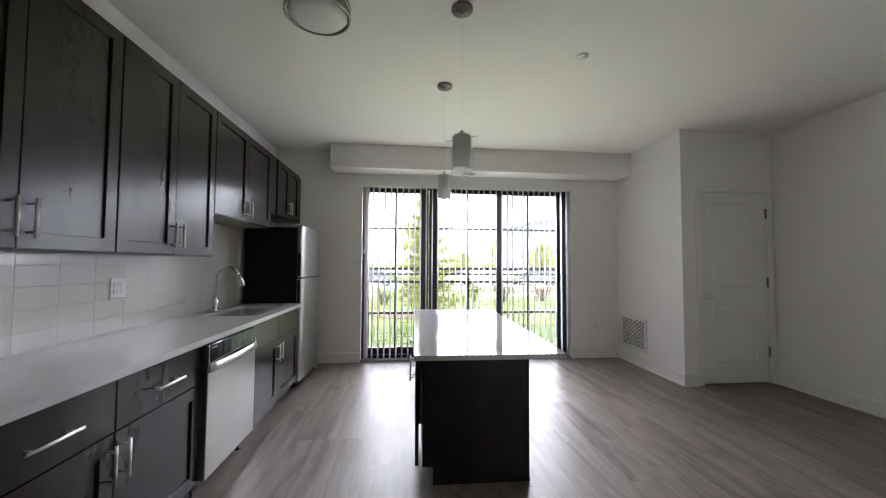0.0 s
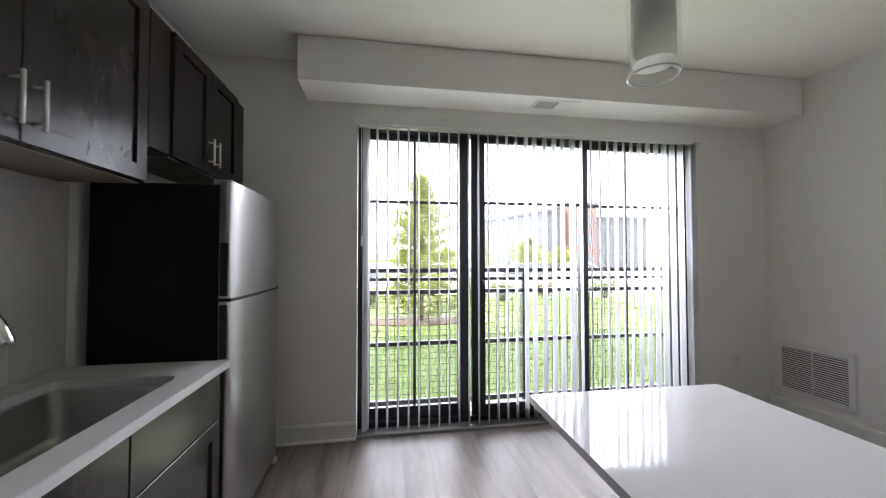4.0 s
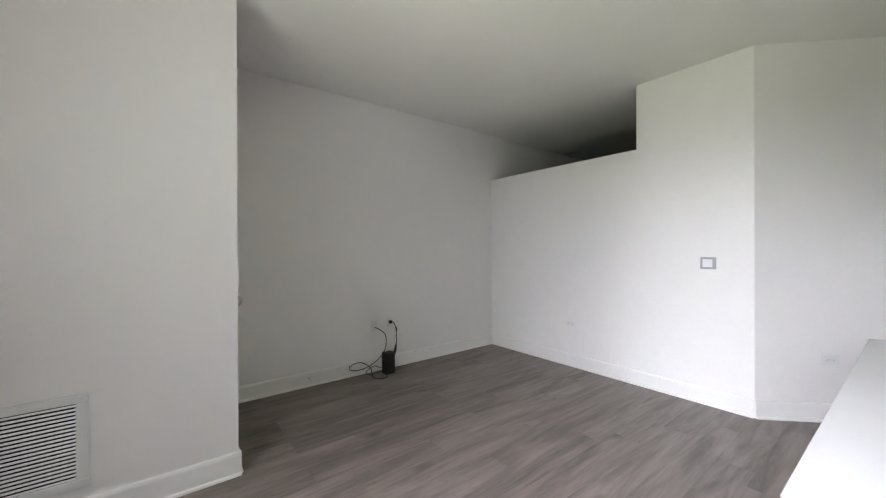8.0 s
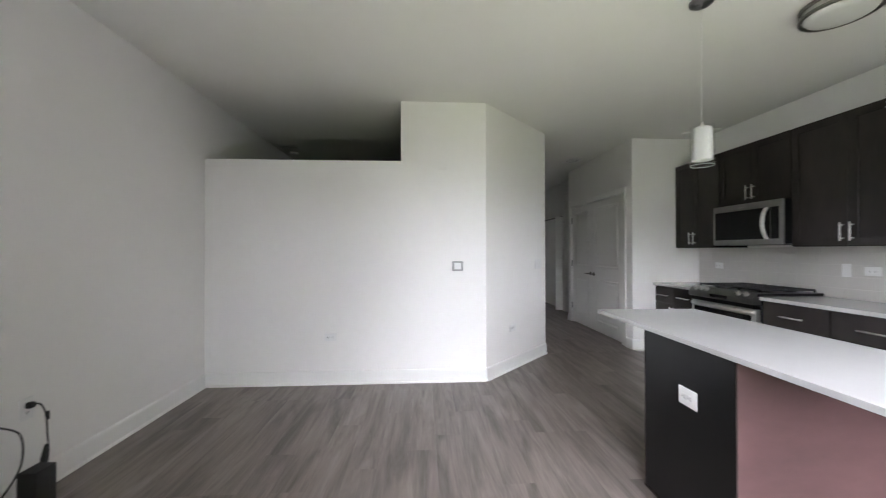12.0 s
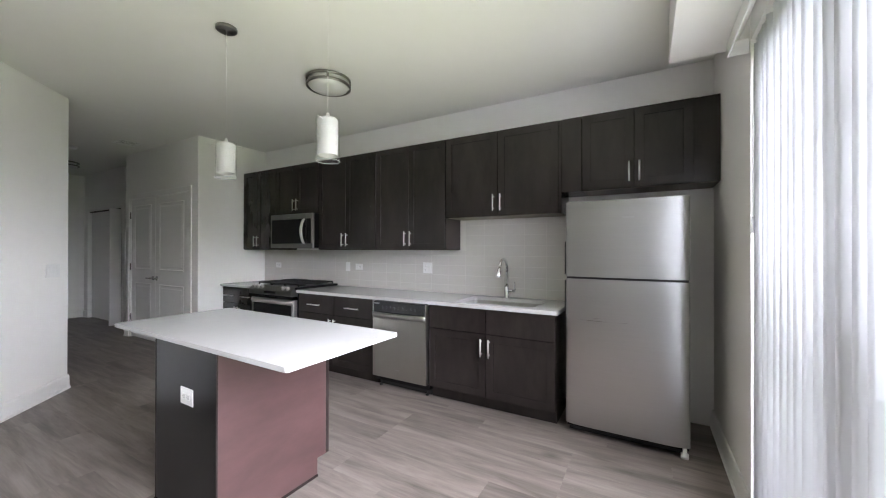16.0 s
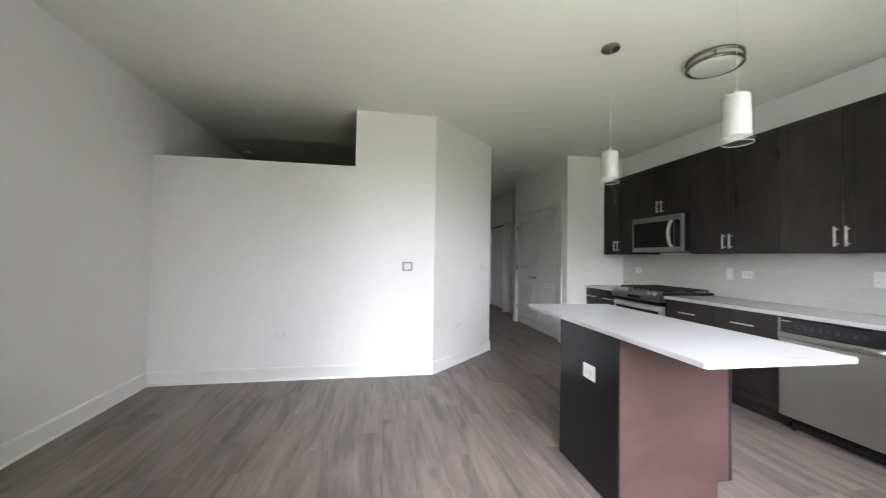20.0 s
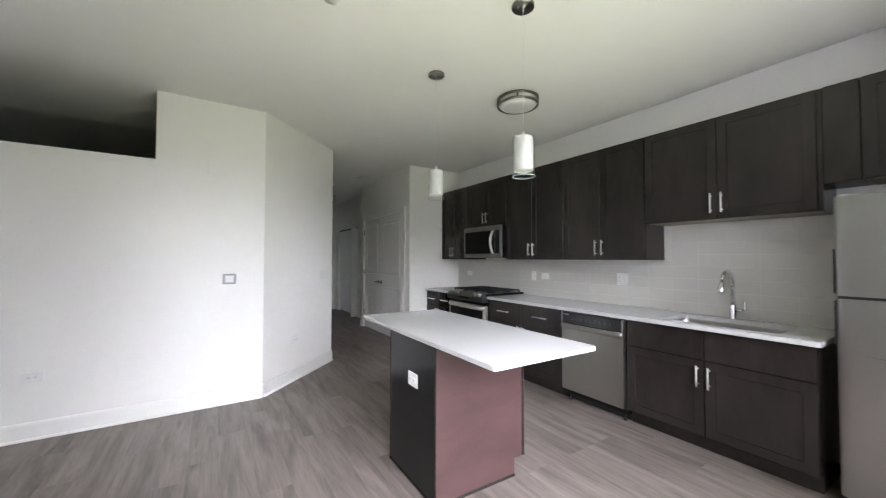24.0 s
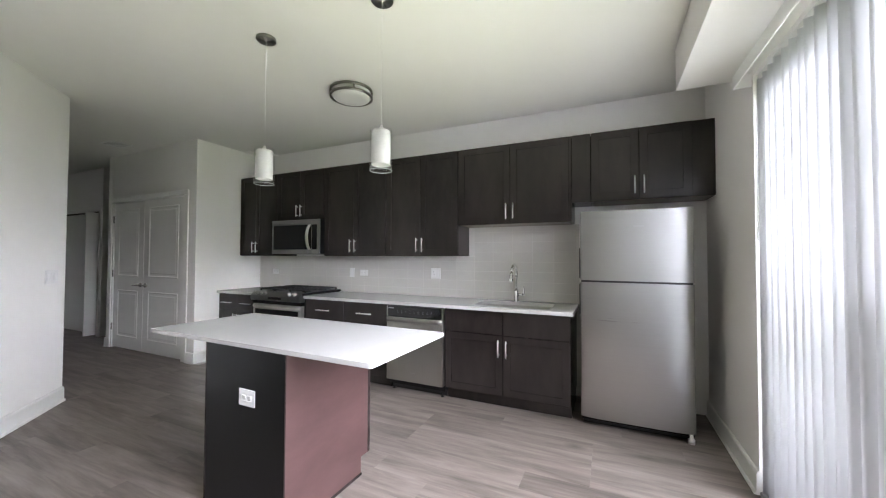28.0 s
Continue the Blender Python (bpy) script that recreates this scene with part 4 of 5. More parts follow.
for a, b in zip(rows, rows[1:]):
    for q in range(5):
        bm.faces.new((a[q], a[(q + 1) % 5], b[(q + 1) % 5], b[q])).smooth = True
bm.faces.new(rows[0]), bm.faces.new(rows[-1])
part("oven_handle", bm, NICKEL, door, "bowed stainless handle")
part("drawer", box(0.616, 0.660, y0 + 0.004, y1 - 0.004, 0.06, 0.208, bevel=0.005), STEEL, rg)
for k in range(3):
    a = y0 + 0.02 + k * (y1 - y0 - 0.04) / 3
    b = a + (y1 - y0 - 0.04) / 3 - 0.006
    bm = bmesh.new()
    for x in (0.07, 0.30, 0.33, 0.58):
        bx(bm, x - 0.006, x + 0.006, a, b, 0.912, 0.926, 0.002)
    for y in (a + 0.007, (a + b) / 2, b - 0.007):
        bx(bm, 0.064, 0.586, y - 0.006, y + 0.006, 0.9125, 0.9275, 0.002)
    for x in (0.07, 0.58):
        for y in (a + 0.007, b - 0.007):
            bx(bm, x - 0.006, x + 0.006, y - 0.006, y + 0.006, 0.893, 0.913)
    part("grate", bm, CASTIRON, rg, "black cast-iron grate")
    for x in (0.19, 0.45):
        if k == 1 and x > 0.3:
            continue
        part("burner", lathe(bmesh.new(), (x, (a + b) / 2, 0.893), [(0.05, 0), (0.05, 0.008), (0.035, 0.012), (0.033, 0.018), (0.005, 0.019)], 20), CASTIRON, rg)

# microwave over the range
mw = thing("microwave", (0.2, -4.25, 1.335), "stainless over-the-range microwave with a bowed handle", "microwave")
y0, y1 = -4.624, -3.845
part("body", box(0.005, 0.385, y0, y1, 1.345, 1.754, bevel=0.002), BLACKPAINT, mw)
d = part("door", box(0.386, 0.412, y0 + 0.002, y1 - 0.115, 1.338, 1.753, bevel=0.004, seg=2), DULLSTEEL, mw, "stainless door frame")
part("window", box(0.412, 0.415, y0 + 0.032, y1 - 0.118, 1.392, 1.688, bevel=0.001), BLACKGLASS, d, "dark glass window")
part("side_panel", box(0.386, 0.411, y1 - 0.113, y1 - 0.002, 1.338, 1.753, bevel=0.004, seg=2), DULLSTEEL, mw)
part("keypad", box(0.411, 0.4140, y1 - 0.112, y1 - 0.034, 1.392, 1.688, bevel=0.001), BLACKGLASS, mw, "black glass keypad")
pts = [(0.412 + 0.05 * math.sin(math.pi * k / 12) ** 0.7, y1 - 0.148, 1.388 + 0.30 * k / 12) for k in range(13)]
bm = bmesh.new()
rows = [[bm.verts.new((x + a, y + b, z)) for a, b in ((-0.006, -0.019), (0.005, -0.019), (0.009, 0), (0.005, 0.019), (-0.006, 0.019))] for x, y, z in pts]
for a, b in zip(rows, rows[1:]):
    for k in range(5):
        bm.faces.new((a[k], a[(k + 1) % 5], b[(k + 1) % 5], b[k])).smooth = True
bm.faces.new(rows[0]), bm.faces.new(rows[-1])
part("handle", bm, NICKEL, d, "bowed stainless handle")
part("vent_grille", box(0.05, 0.38, y0 + 0.05, y1 - 0.05, 1.336, 1.3445), BLACKPLASTIC, mw)
part("logo_bar", box(0.412, 0.4132, -4.30, -4.25, 1.712, 1.720), GREYPRINT, d)

# fridge
fr = thing("fridge", (0.33, -0.575, 0), "stainless top-freezer fridge with black sides", "fridge")
y0, y1 = -0.953, -0.197
part("body", box(0.045, 0.562, y0 + 0.004, y1 - 0.004, 0.03, 1.645, bevel=0.004), FRIDGEBLACK, fr, "black textured cabinet")


def fridge_door(z0, z1, handle_z0, handle_z1):
    """A door with rounded upright edges and a slightly bowed front."""
    out = [(0.568, y0), (0.592, y0)]
    for k in range(1, 48):
        a = math.pi * k / 48
        u = -math.cos(a)
        out.append((0.592 + 0.036 * (1 - abs(u) ** 5) ** 0.42, (y0 + y1) / 2 + (y1 - y0) / 2 * u))
    out += [(0.592, y1), (0.568, y1)]
    bm = prism(bmesh.new(), out, z0, z1)
    d = part("door", bm, STEEL_V, fr, "brushed stainless door")
    part("pocket_handle", box(0.572, 0.606, y0 - 0.007, y0 - 0.0008, handle_z0, handle_z1, bevel=0.003), BLACKPLASTIC, d, "black pocket handle strip")
    return d


d = fridge_door(1.128, 1.662, 1.14, 1.38)
part("logo_bar", box(0.6278, 0.6292, -0.58, -0.51, 1.535, 1.545), GREYPRINT, d)
fridge_door(0.07, 1.112, 0.86, 1.10)
part("gasket", box(0.562, 0.615, y0 + 0.01, y1 - 0.01, 1.1125, 1.1275), BLACKPLASTIC, fr)
for y in (y0 + 0.05, y1 - 0.05):
    part("hinge_cap", box(0.53, 0.61, y - 0.03, y + 0.03, 1.6455, 1.672, bevel=0.005), GREYPRINT, fr)
part("kick_grille", box(0.50, 0.56, y0 + 0.02, y1 - 0.02, 0.008, 0.0295), BLACKPLASTIC, fr)
for y in (y0 + 0.06, y1 - 0.03):
    part("foot", lathe(bmesh.new(), (0.60 if y > -0.5 else 0.42, y, 0.0), [(0.022, 0.002), (0.022, 0.03), (0.012, 0.034), (0.012, 0.069)], 16), WHITEPLASTIC, fr, "white levelling foot")


# sockets and switches
def face_plate(name, at, normal, w, h, label, kinds):
    """A wall plate; kinds lists what sits in it: d duplex socket, s rocker switch, b blank."""
    n = Vector(normal).normalized()
    u = Vector((0, 0, 1)).cross(n).normalized()
    m = Matrix((u.to_4d(), Vector((0, 0, 1, 0)), n.to_4d(), Vector((0, 0, 0, 1)))).transposed()
    m[3][0] = m[3][1] = m[3][2] = 0
    m[0][3], m[1][3], m[2][3] = at
    m[3][3] = 1
    ob = thing(name, at, label, "socket" if "d" in kinds else "plate")
    part("plate", turned(box(-w / 2, w / 2, -h / 2, h / 2, 0.0006, 0.006, bevel=0.002), m), WALL if kinds == "b" and at[2] > 2 else WHITEPLASTIC, ob)
    long = h >= w or len(kinds) > 1
    for i, k in enumerate(kinds):
        cx = (i - (len(kinds) - 1) / 2) * 0.046
        if k == "b":
            continue
        if k == "s":
            part("rocker", turned(box(cx - 0.016, cx + 0.016, -0.033, 0.033, 0.006, 0.010, bevel=0.002), m), WHITEPLASTIC, ob)
            continue
        for q in (-0.02, 0.02):
            px, py = (cx, q) if long else (q, 0)
            soc = part("outlet", turned(box(px - 0.016, px + 0.016, py - 0.0135, py + 0.0135, 0.006, 0.0085, bevel=0.003), m), WHITEPLASTIC, ob)
            for dx, dy, sw, sh in ((-0.006, 0.003, 0.0012, 0.004), (0.006, 0.003, 0.0012, 0.0035), (0, -0.007, 0.002, 0.002)):
                if not long:
                    dx, dy, sw, sh = dy, dx, sh, sw
                part("slot", turned(box(px + dx - sw, px + dx + sw, py + dy - sh, py + dy + sh, 0.0086, 0.0090), m), SOCKET, soc)
    return ob


TX = 0.0115
face_plate("wall_socket", (TX, -5.005, 1.10), (1, 0, 0), 0.115, 0.072, "white double socket on the tiled backsplash", "d")
face_plate("light_switch", (TX, -3.673, 1.11), (1, 0, 0), 0.072, 0.115, "white rocker switch on the tiled backsplash", "s")
face_plate("wall_socket", (TX, -3.49, 1.11), (1, 0, 0), 0.115, 0.072, "white double socket on the tiled backsplash", "d")
face_plate("wall_socket", (TX, -2.507, 1.122), (1, 0, 0), 0.117, 0.117, "white two-gang socket and switch on the backsplash", "ds")
d45 = (-1, 1, 0)
face_plate("light_switch", (2.245, HY - (AX - 2.245), 1.124), d45, 0.165, 0.117, "white three-gang light switch on the slanted wall", "sss")
face_plate("wall_socket", (2.668, HY - (AX - 2.668), 0.445), d45, 0.115, 0.072, "white double socket low on the slanted wall", "d")
face_plate("wall_socket", (4.532, HY, 0.452), (0, 1, 0), 0.115, 0.072, "white double socket low on the half wall", "d")
face_plate("blank_plate", (3.452, HY, 2.142), (0, 1, 0), 0.07, 0.115, "blank white cover plate high on the wall", "b")
face_plate("wall_socket", (EX, -2.598, 0.463), (-1, 0, 0), 0.072, 0.115, "white cable and socket plate by the router", "b")
face_plate("wall_socket", (EX, -2.776, 0.465), (-1, 0, 0), 0.072, 0.115, "white socket with a black plug in it", "d")
face_plate("wall_socket", (4.30, 0, 0.42), (0, -1, 0), 0.072, 0.115, "white socket low on the window wall", "d")

# ---- island ----
def slab(x0, x1, y0, y1, z0, z1, r):
    """A stone top with rounded corners and eased edges."""
    out = []
    for cx, cy, a0 in ((x1 - r, y1 - r, 0), (x0 + r, y1 - r, 90), (x0 + r, y0 + r, 180), (x1 - r, y0 + r, 270)):
        out += [(cx + r * math.cos(radians(a0 + 15 * k)), cy + r * math.sin(radians(a0 + 15 * k))) for k in range(7)]
    bm = prism(bmesh.new(), out, z0, z1)
    bmesh.ops.bevel(bm, geom=[e for e in bm.edges if abs(e.verts[0].co.z - e.verts[1].co.z) < 1e-5], offset=0.002, segments=2, affect="EDGES")
    return bm


isl = thing("kitchen_island", (2.115, -2.42, 0), "small espresso kitchen island cabinet with a brown veneered end", "island")
IX0, IX1, IY0, IY1 = 1.778, 2.426, -2.688, -2.108
part("body", box(IX0 + 0.022, IX1 - 0.008, IY0 + 0.012, IY1 - 0.012, 0.105, 0.849), ESPRESSO, isl)
part("toe_kick", box(IX0 + 0.09, IX1 - 0.009, IY0 + 0.013, IY1 - 0.013, 0.002, 0.1045), ESPRESSO, isl)
part("back_panel", box(IX1 - 0.0075, IX1, IY0, IY1, 0.002, 0.849, bevel=0.001), BLACKPAINT, isl, "smooth black back panel")
end = [(IX1 - 0.008, 0.002), (IX1 - 0.008, 0.849), (IX0 + 0.022, 0.849), (IX0 + 0.022, 0.105), (IX0 + 0.085, 0.105), (IX0 + 0.085, 0.002)]
part("end_panel", prism(bmesh.new(), end, IY1 - 0.0115, IY1, axis="y"), VENEER, isl, "red-brown wood veneer end panel")
part("end_panel", prism(bmesh.new(), end, IY0, IY0 + 0.0115, axis="y"), ESPRESSO, isl)
for x0, x1, y in ((IX1 - 0.004, IX1 + 0.003, IY1 + 0.0035), (IX1 - 0.004, IX1 + 0.003, IY0 - 0.0035)):
    part("corner_strip", box(x0, x1, y - 0.003, y + 0.003, 0.002, 0.849, bevel=0.001), ESPRESSO, isl)
part("shoe_moulding", box(IX0 + 0.085, IX1 - 0.005, IY1 + 0.0005, IY1 + 0.010, 0.001, 0.016, bevel=0.003), ESPRESSO, isl)
part("shoe_moulding", box(IX1 + 0.0005, IX1 + 0.010, IY0, IY1, 0.001, 0.016, bevel=0.003), ESPRESSO, isl)
part("stile", box(IX0 + 0.001, IX0 + 0.0215, IY1 - 0.02, IY1 + 0.001, 0.106, 0.849), ESPRESSO, isl)
d = part("drawer_front", turned(box(IX0 - 0.02, IX0, IY0 + 0.003, IY1 - 0.022, 0.690, 0.848, bevel=0.002), Matrix.Identity(4)), ESPRESSO, isl)
part("handle", bar_pull(IX0 - 0.02, (IY0 + IY1) / 2, 0.770, 0.16, upright=False, out=-1), NICKEL, d, "satin nickel bar handle")
mid = (IY0 + IY1) / 2
for a, b, hy in ((IY0 + 0.003, mid - 0.0015, IY0 + 0.27), (mid + 0.0015, IY1 - 0.022, mid + 0.034)):
    bm = shaker(bmesh.new(), a, b, 0.112, 0.684, 0)
    d = part("door", turned(bm, Matrix(((-1, 0, 0, IX0 - 0.02), (0, 1, 0, 0), (0, 0, 1, 0), (0, 0, 0, 1)))), ESPRESSO, isl)
    part("handle", bar_pull(IX0 - 0.02, hy, 0.585, 0.145, out=-1), NICKEL, d, "satin nickel bar handle")
island_top = solid("island_worktop", slab(1.748, 2.434, -3.225, -1.613, 0.850, 0.872, 0.012), QUARTZ, "white quartz island top overhanging at both ends", "worktop")
island_socket = face_plate("wall_socket", (IX1, -2.362, 0.608), (1, 0, 0), 0.115, 0.082, "white double socket on the island's black panel", "d")
# the island stands about a degree out of line with the room
askew = Matrix.Translation((2.095, -2.42, 0)) @ Matrix.Rotation(radians(-0.9), 4, "Z") @ Matrix.Translation((-2.091, 2.42, 0))
for ob in (isl, island_top, island_socket):
    ob.matrix_basis = askew @ ob.matrix_basis


# ---- lamps ----
def pendant(x, y, turn):
    p = thing("pendant_lamp", (x, y, H), "pendant lamp with a white glass cylinder inside clear glass, switched off", "lamp", group="pendants over the island")
    can = part("canopy", lathe(bmesh.new(), (x, y, H), [(0.062, -0.0005), (0.062, -0.016), (0.058, -0.020), (0.006, -0.021), (0.006, -0.04)], 32), DARKNICKEL, p, "round brushed nickel canopy")
    for s in (-1, 1):
        part("screw", lathe(bmesh.new(), (x + 0.035 * s, y, H - 0.020), [(0.005, 0), (0.005, -0.004), (0.001, -0.005)], 10), DARKNICKEL, can)
    part("cord", tube(bmesh.new(), [(x, y, H - 0.035), (x, y, 2.03)], 0.0012, 8), WHITEPLASTIC, p)
    part("socket_cap", lathe(bmesh.new(), (x, y, 1.9965), [(0.046, 0.0), (0.046, 0.006), (0.012, 0.010), (0.008, 0.035)], 24), NICKEL, p)
    part("inner_shade", lathe(bmesh.new(), (x, y, 0), [(0.048, 1.812), (0.050, 1.810), (0.052, 1.812), (0.052, 1.994), (0.050, 1.996), (0.047, 1.994)], 40, closed=True), OPAL, p, "white opal glass cylinder")
    g = part("outer_shade", lathe(bmesh.new(), (x, y, 0), [(0.0590, 1.784), (0.0605, 1.782), (0.062, 1.784), (0.062, 2.008), (0.0605, 2.010), (0.0590, 2.008)], 40, closed=True), CLEARGLASS, p, "clear glass cylinder")
    g.visible_shadow = False
    # added pale ring: the bright glint of the cylinder's lower edge, as colour
    part("rim", lathe(bmesh.new(), (x, y, 0), [(0.0588, 1.7795), (0.0605, 1.7785), (0.0622, 1.7795), (0.0622, 1.7815), (0.0588, 1.7815)], 40, closed=True), EDGEGLINT, g, "pale ring painting the glint of the glass edge")
    c, s = math.cos(turn) * 0.10, math.sin(turn) * 0.10
    part("cross_bar", tube(bmesh.new(), [(x - c, y - s, 1.986), (x + c, y + s, 1.986)], 0.0024, 8), NICKEL, p)
    part("bulb", lathe(bmesh.new(), (x, y, 0), [(0.004, 1.845), (0.022, 1.855), (0.028, 1.88), (0.020, 1.91), (0.014, 1.93), (0.014, 1.985)], 20), LAMPWHITE, p)


pendant(1.998, -1.890, 0.3)
pendant(2.006, -2.802, 2.6)

def flush_lamp(x, y, label):
    """A round ceiling lamp: opal bowl held by two nickel rings on four spacers."""
    fl = thing("ceiling_lamp", (x, y, H), label, "lamp")
    part("diffuser", lathe(bmesh.new(), (x, y, H), [(0.155, -0.001), (0.160, -0.02), (0.160, -0.068), (0.150, -0.082), (0.11, -0.092), (0.05, -0.097), (0.003, -0.098)], 48), LAMPWHITE, fl, "white opal diffuser")
    for z in (-0.018, -0.068):
        part("ring", lathe(bmesh.new(), (x, y, H + z), [(0.168, -0.009), (0.181, -0.009), (0.181, 0.009), (0.168, 0.009)], 48, closed=True), DARKNICKEL, fl, "brushed nickel ring")
    for k in range(4):
        a = radians(45 + 90 * k)
        cx, cy = x + 0.172 * math.cos(a), y + 0.172 * math.sin(a)
        part("spacer", box(cx - 0.006, cx + 0.006, cy - 0.006, cy + 0.006, H - 0.059, H - 0.027), DARKNICKEL, fl)


flush_lamp(1.186, -2.758, "round flush kitchen ceiling lamp with two nickel rings, switched off")
flush_lamp(1.27, -8.68, "round flush hall ceiling lamp with two nickel rings, switched off")


# ---- vents, detectors, grille ----
def ceiling_vent(x0, x1, y0, y1, z, along, label, plain=0.0):
    """A register under a ceiling: frame, near-black sheet painting the throat's shade, and tilted slats."""
    v = thing("ceiling_vent", ((x0 + x1) / 2, (y0 + y1) / 2, z), label, "vent")
    w = 0.028
    for a, b, p, q in ((x0, x1, y0, y0 + w), (x0, x1, y1 - w, y1), (x0, x0 + w, y0 + w, y1 - w), (x1 - w, x1, y0 + w, y1 - w)):
        part("frame", box(a, b, p, q, z - 0.008, z - 0.0005, bevel=0.002), WHITEPLASTIC, v)
    part("backing", box(x0 + w, x1 - w, y0 + w, y1 - w, z - 0.0015, z - 0.0006), DUCTSHADE, v)
    if plain:
        part("plain_plate", box(x1 - w - plain, x1 - w, y0 + w, y1 - w, z - 0.0075, z - 0.0016), WHITEPLASTIC, v)
    k = (y0 if along == "x" else x0) + w + 0.008
    end = (y1 if along == "x" else x1) - w - 0.004 - plain
    while k < end:
        sl = box(x0 + w, x1 - w, k - 0.0035, k + 0.0025, z - 0.006, z - 0.0045) if along == "x" else box(k - 0.0035, k + 0.0025, y0 + w, y1 - w, z - 0.0075, z - 0.005)
        part("slat", sl, WHITEPLASTIC, v)
        k += 0.0145


ceiling_vent(2.385, 2.725, -0.285, -0.100, 2.458, "y", "white air register under the soffit, half slatted", plain=0.13)
ceiling_vent(1.09, 1.34, -6.66, -6.36, H, "x", "white air register in the hall ceiling")
ceiling_vent(5.38, 5.66, -6.05, -5.85, H, "x", "white air register in the bedroom ceiling")

sm = thing("smoke_detector", (1.523, -7.39, H), "round white smoke detector on the hall ceiling", "detector")
part("base", lathe(bmesh.new(), (1.523, -7.39, H), [(0.065, -0.0005), (0.065, -0.012), (0.058, -0.014)], 28), WHITEPLASTIC, sm)
part("cover", lathe(bmesh.new(), (1.523, -7.39, H - 0.0145), [(0.055, 0), (0.054, -0.012), (0.042, -0.024), (0.003, -0.026)], 28), WHITEPLASTIC, sm)
sm = thing("smoke_detector", (5.55, -6.25, H), "round white smoke detector on the bedroom ceiling", "detector")
part("cover", lathe(bmesh.new(), (5.55, -6.25, H), [(0.06, -0.0005), (0.06, -0.02), (0.045, -0.034), (0.003, -0.036)], 28), WHITEPLASTIC, sm)
sp = thing("sprinkler_cover", (2.921, -2.42, H), "small round white sprinkler cover on the ceiling", "sprinkler")
part("cover", lathe(bmesh.new(), (2.921, -2.42, H), [(0.036, -0.003), (0.040, -0.006), (0.040, -0.009), (0.003, -0.011)], 28), WHITEPLASTIC, sp)
part("neck", lathe(bmesh.new(), (2.921, -2.42, H), [(0.03, -0.0003), (0.03, -0.0029)], 20), SOCKET, sp)

gr = thing("return_air_grille", (BX, -0.325, 0.17), "white return-air grille with fine slats low on the wall", "grille")
gy0, gy1, gz0, gz1 = -0.606, -0.072, 0.188, 0.602
X = BX
for a, b, p, q in ((gy0, gy1, gz0, gz0 + 0.035), (gy0, gy1, gz1 - 0.035, gz1), (gy0, gy0 + 0.042, gz0 + 0.035, gz1 - 0.035), (gy1 - 0.042, gy1, gz0 + 0.035, gz1 - 0.035)):
    part("frame", box(X - 0.012, X - 0.0005, a, b, p, q, bevel=0.003), WHITEPLASTIC, gr)
for a, b, p, q in ((gy0 - 0.010, gy1 + 0.010, gz0 - 0.010, gz0 - 0.0005), (gy0 - 0.010, gy1 + 0.010, gz1 + 0.0005, gz1 + 0.010), (gy0 - 0.010, gy0 - 0.0005, gz0, gz1), (gy1 + 0.0005, gy1 + 0.010, gz0, gz1)):
    part("flange", box(X - 0.005, X - 0.0005, a, b, p, q, bevel=0.0015), WHITEPLASTIC, gr, "thin outer flange")
# no duct behind: a near-black sheet paints the shade between the slats
part("backing", box(X - 0.0025, X - 0.0006, gy0 + 0.042, gy1 - 0.042, gz0 + 0.035, gz1 - 0.035), DUCTSHADE, gr)
part("mullion", box(X - 0.0058, X - 0.003, -0.339, -0.331, gz0 + 0.035, gz1 - 0.035), WHITEPLASTIC, gr)
for k in range(20):
    z = gz0 + 0.035 + 0.344 * (k + 0.5) / 20
    bm = bmesh.new()
    prism(bm, [(X - 0.0053, z + 0.0043), (X - 0.0065, z + 0.0047), (X - 0.0112, z - 0.0036), (X - 0.0100, z - 0.0040)], gy0 + 0.042, gy1 - 0.042, axis="y")
    part("slat", bm, WHITEPLASTIC, gr)

th = thing("thermostat", (3.303, HY, 1.134), "square wall thermostat with a grey bezel and white face", "thermostat")
part("back_plate", box(3.2495, 3.3565, HY + 0.0006, HY + 0.010, 1.0865, 1.1815, bevel=0.003), GREYPRINT, th)
part("body", box(3.2545, 3.3515, HY + 0.0105, HY + 0.022, 1.0915, 1.1765, bevel=0.005, seg=2), GREYPRINT, th, "grey bezel")
part("screen", box(3.270, 3.336, HY + 0.0221, HY + 0.0235, 1.103, 1.165, bevel=0.0006), SCREEN, th, "white square face")

ds = thing("door_stop", (EX, -1.93, 0.078), "white spring door stop on the baseboard", "door stop")
bm = lathe(bmesh.new(), (EX - 0.0145, -1.93, 0.078), [(0.012, 0), (0.012, -0.006), (0.005, -0.008), (0.005, -0.055)], 14, axis="x")
part("spring", bm, NICKEL, ds)
part("tip", lathe(bmesh.new(), (EX - 0.0695, -1.93, 0.078), [(0.007, 0), (0.008, -0.003), (0.008, -0.012), (0.005, -0.015)], 14, axis="x"), WHITEPLASTIC, ds)

# router with its cables on the living-room floor
rt = thing("router", (5.548, -2.675, 0), "black upright router box with cables on the floor", "router")
part("body", box(5.503, 5.593, -2.728, -2.622, 0.003, 0.215, bevel=0.008, seg=3), BLACKPLASTIC, rt)
part("top_grille", box(5.513, 5.583, -2.718, -2.632, 0.2152, 0.2165), CASTIRON, rt)


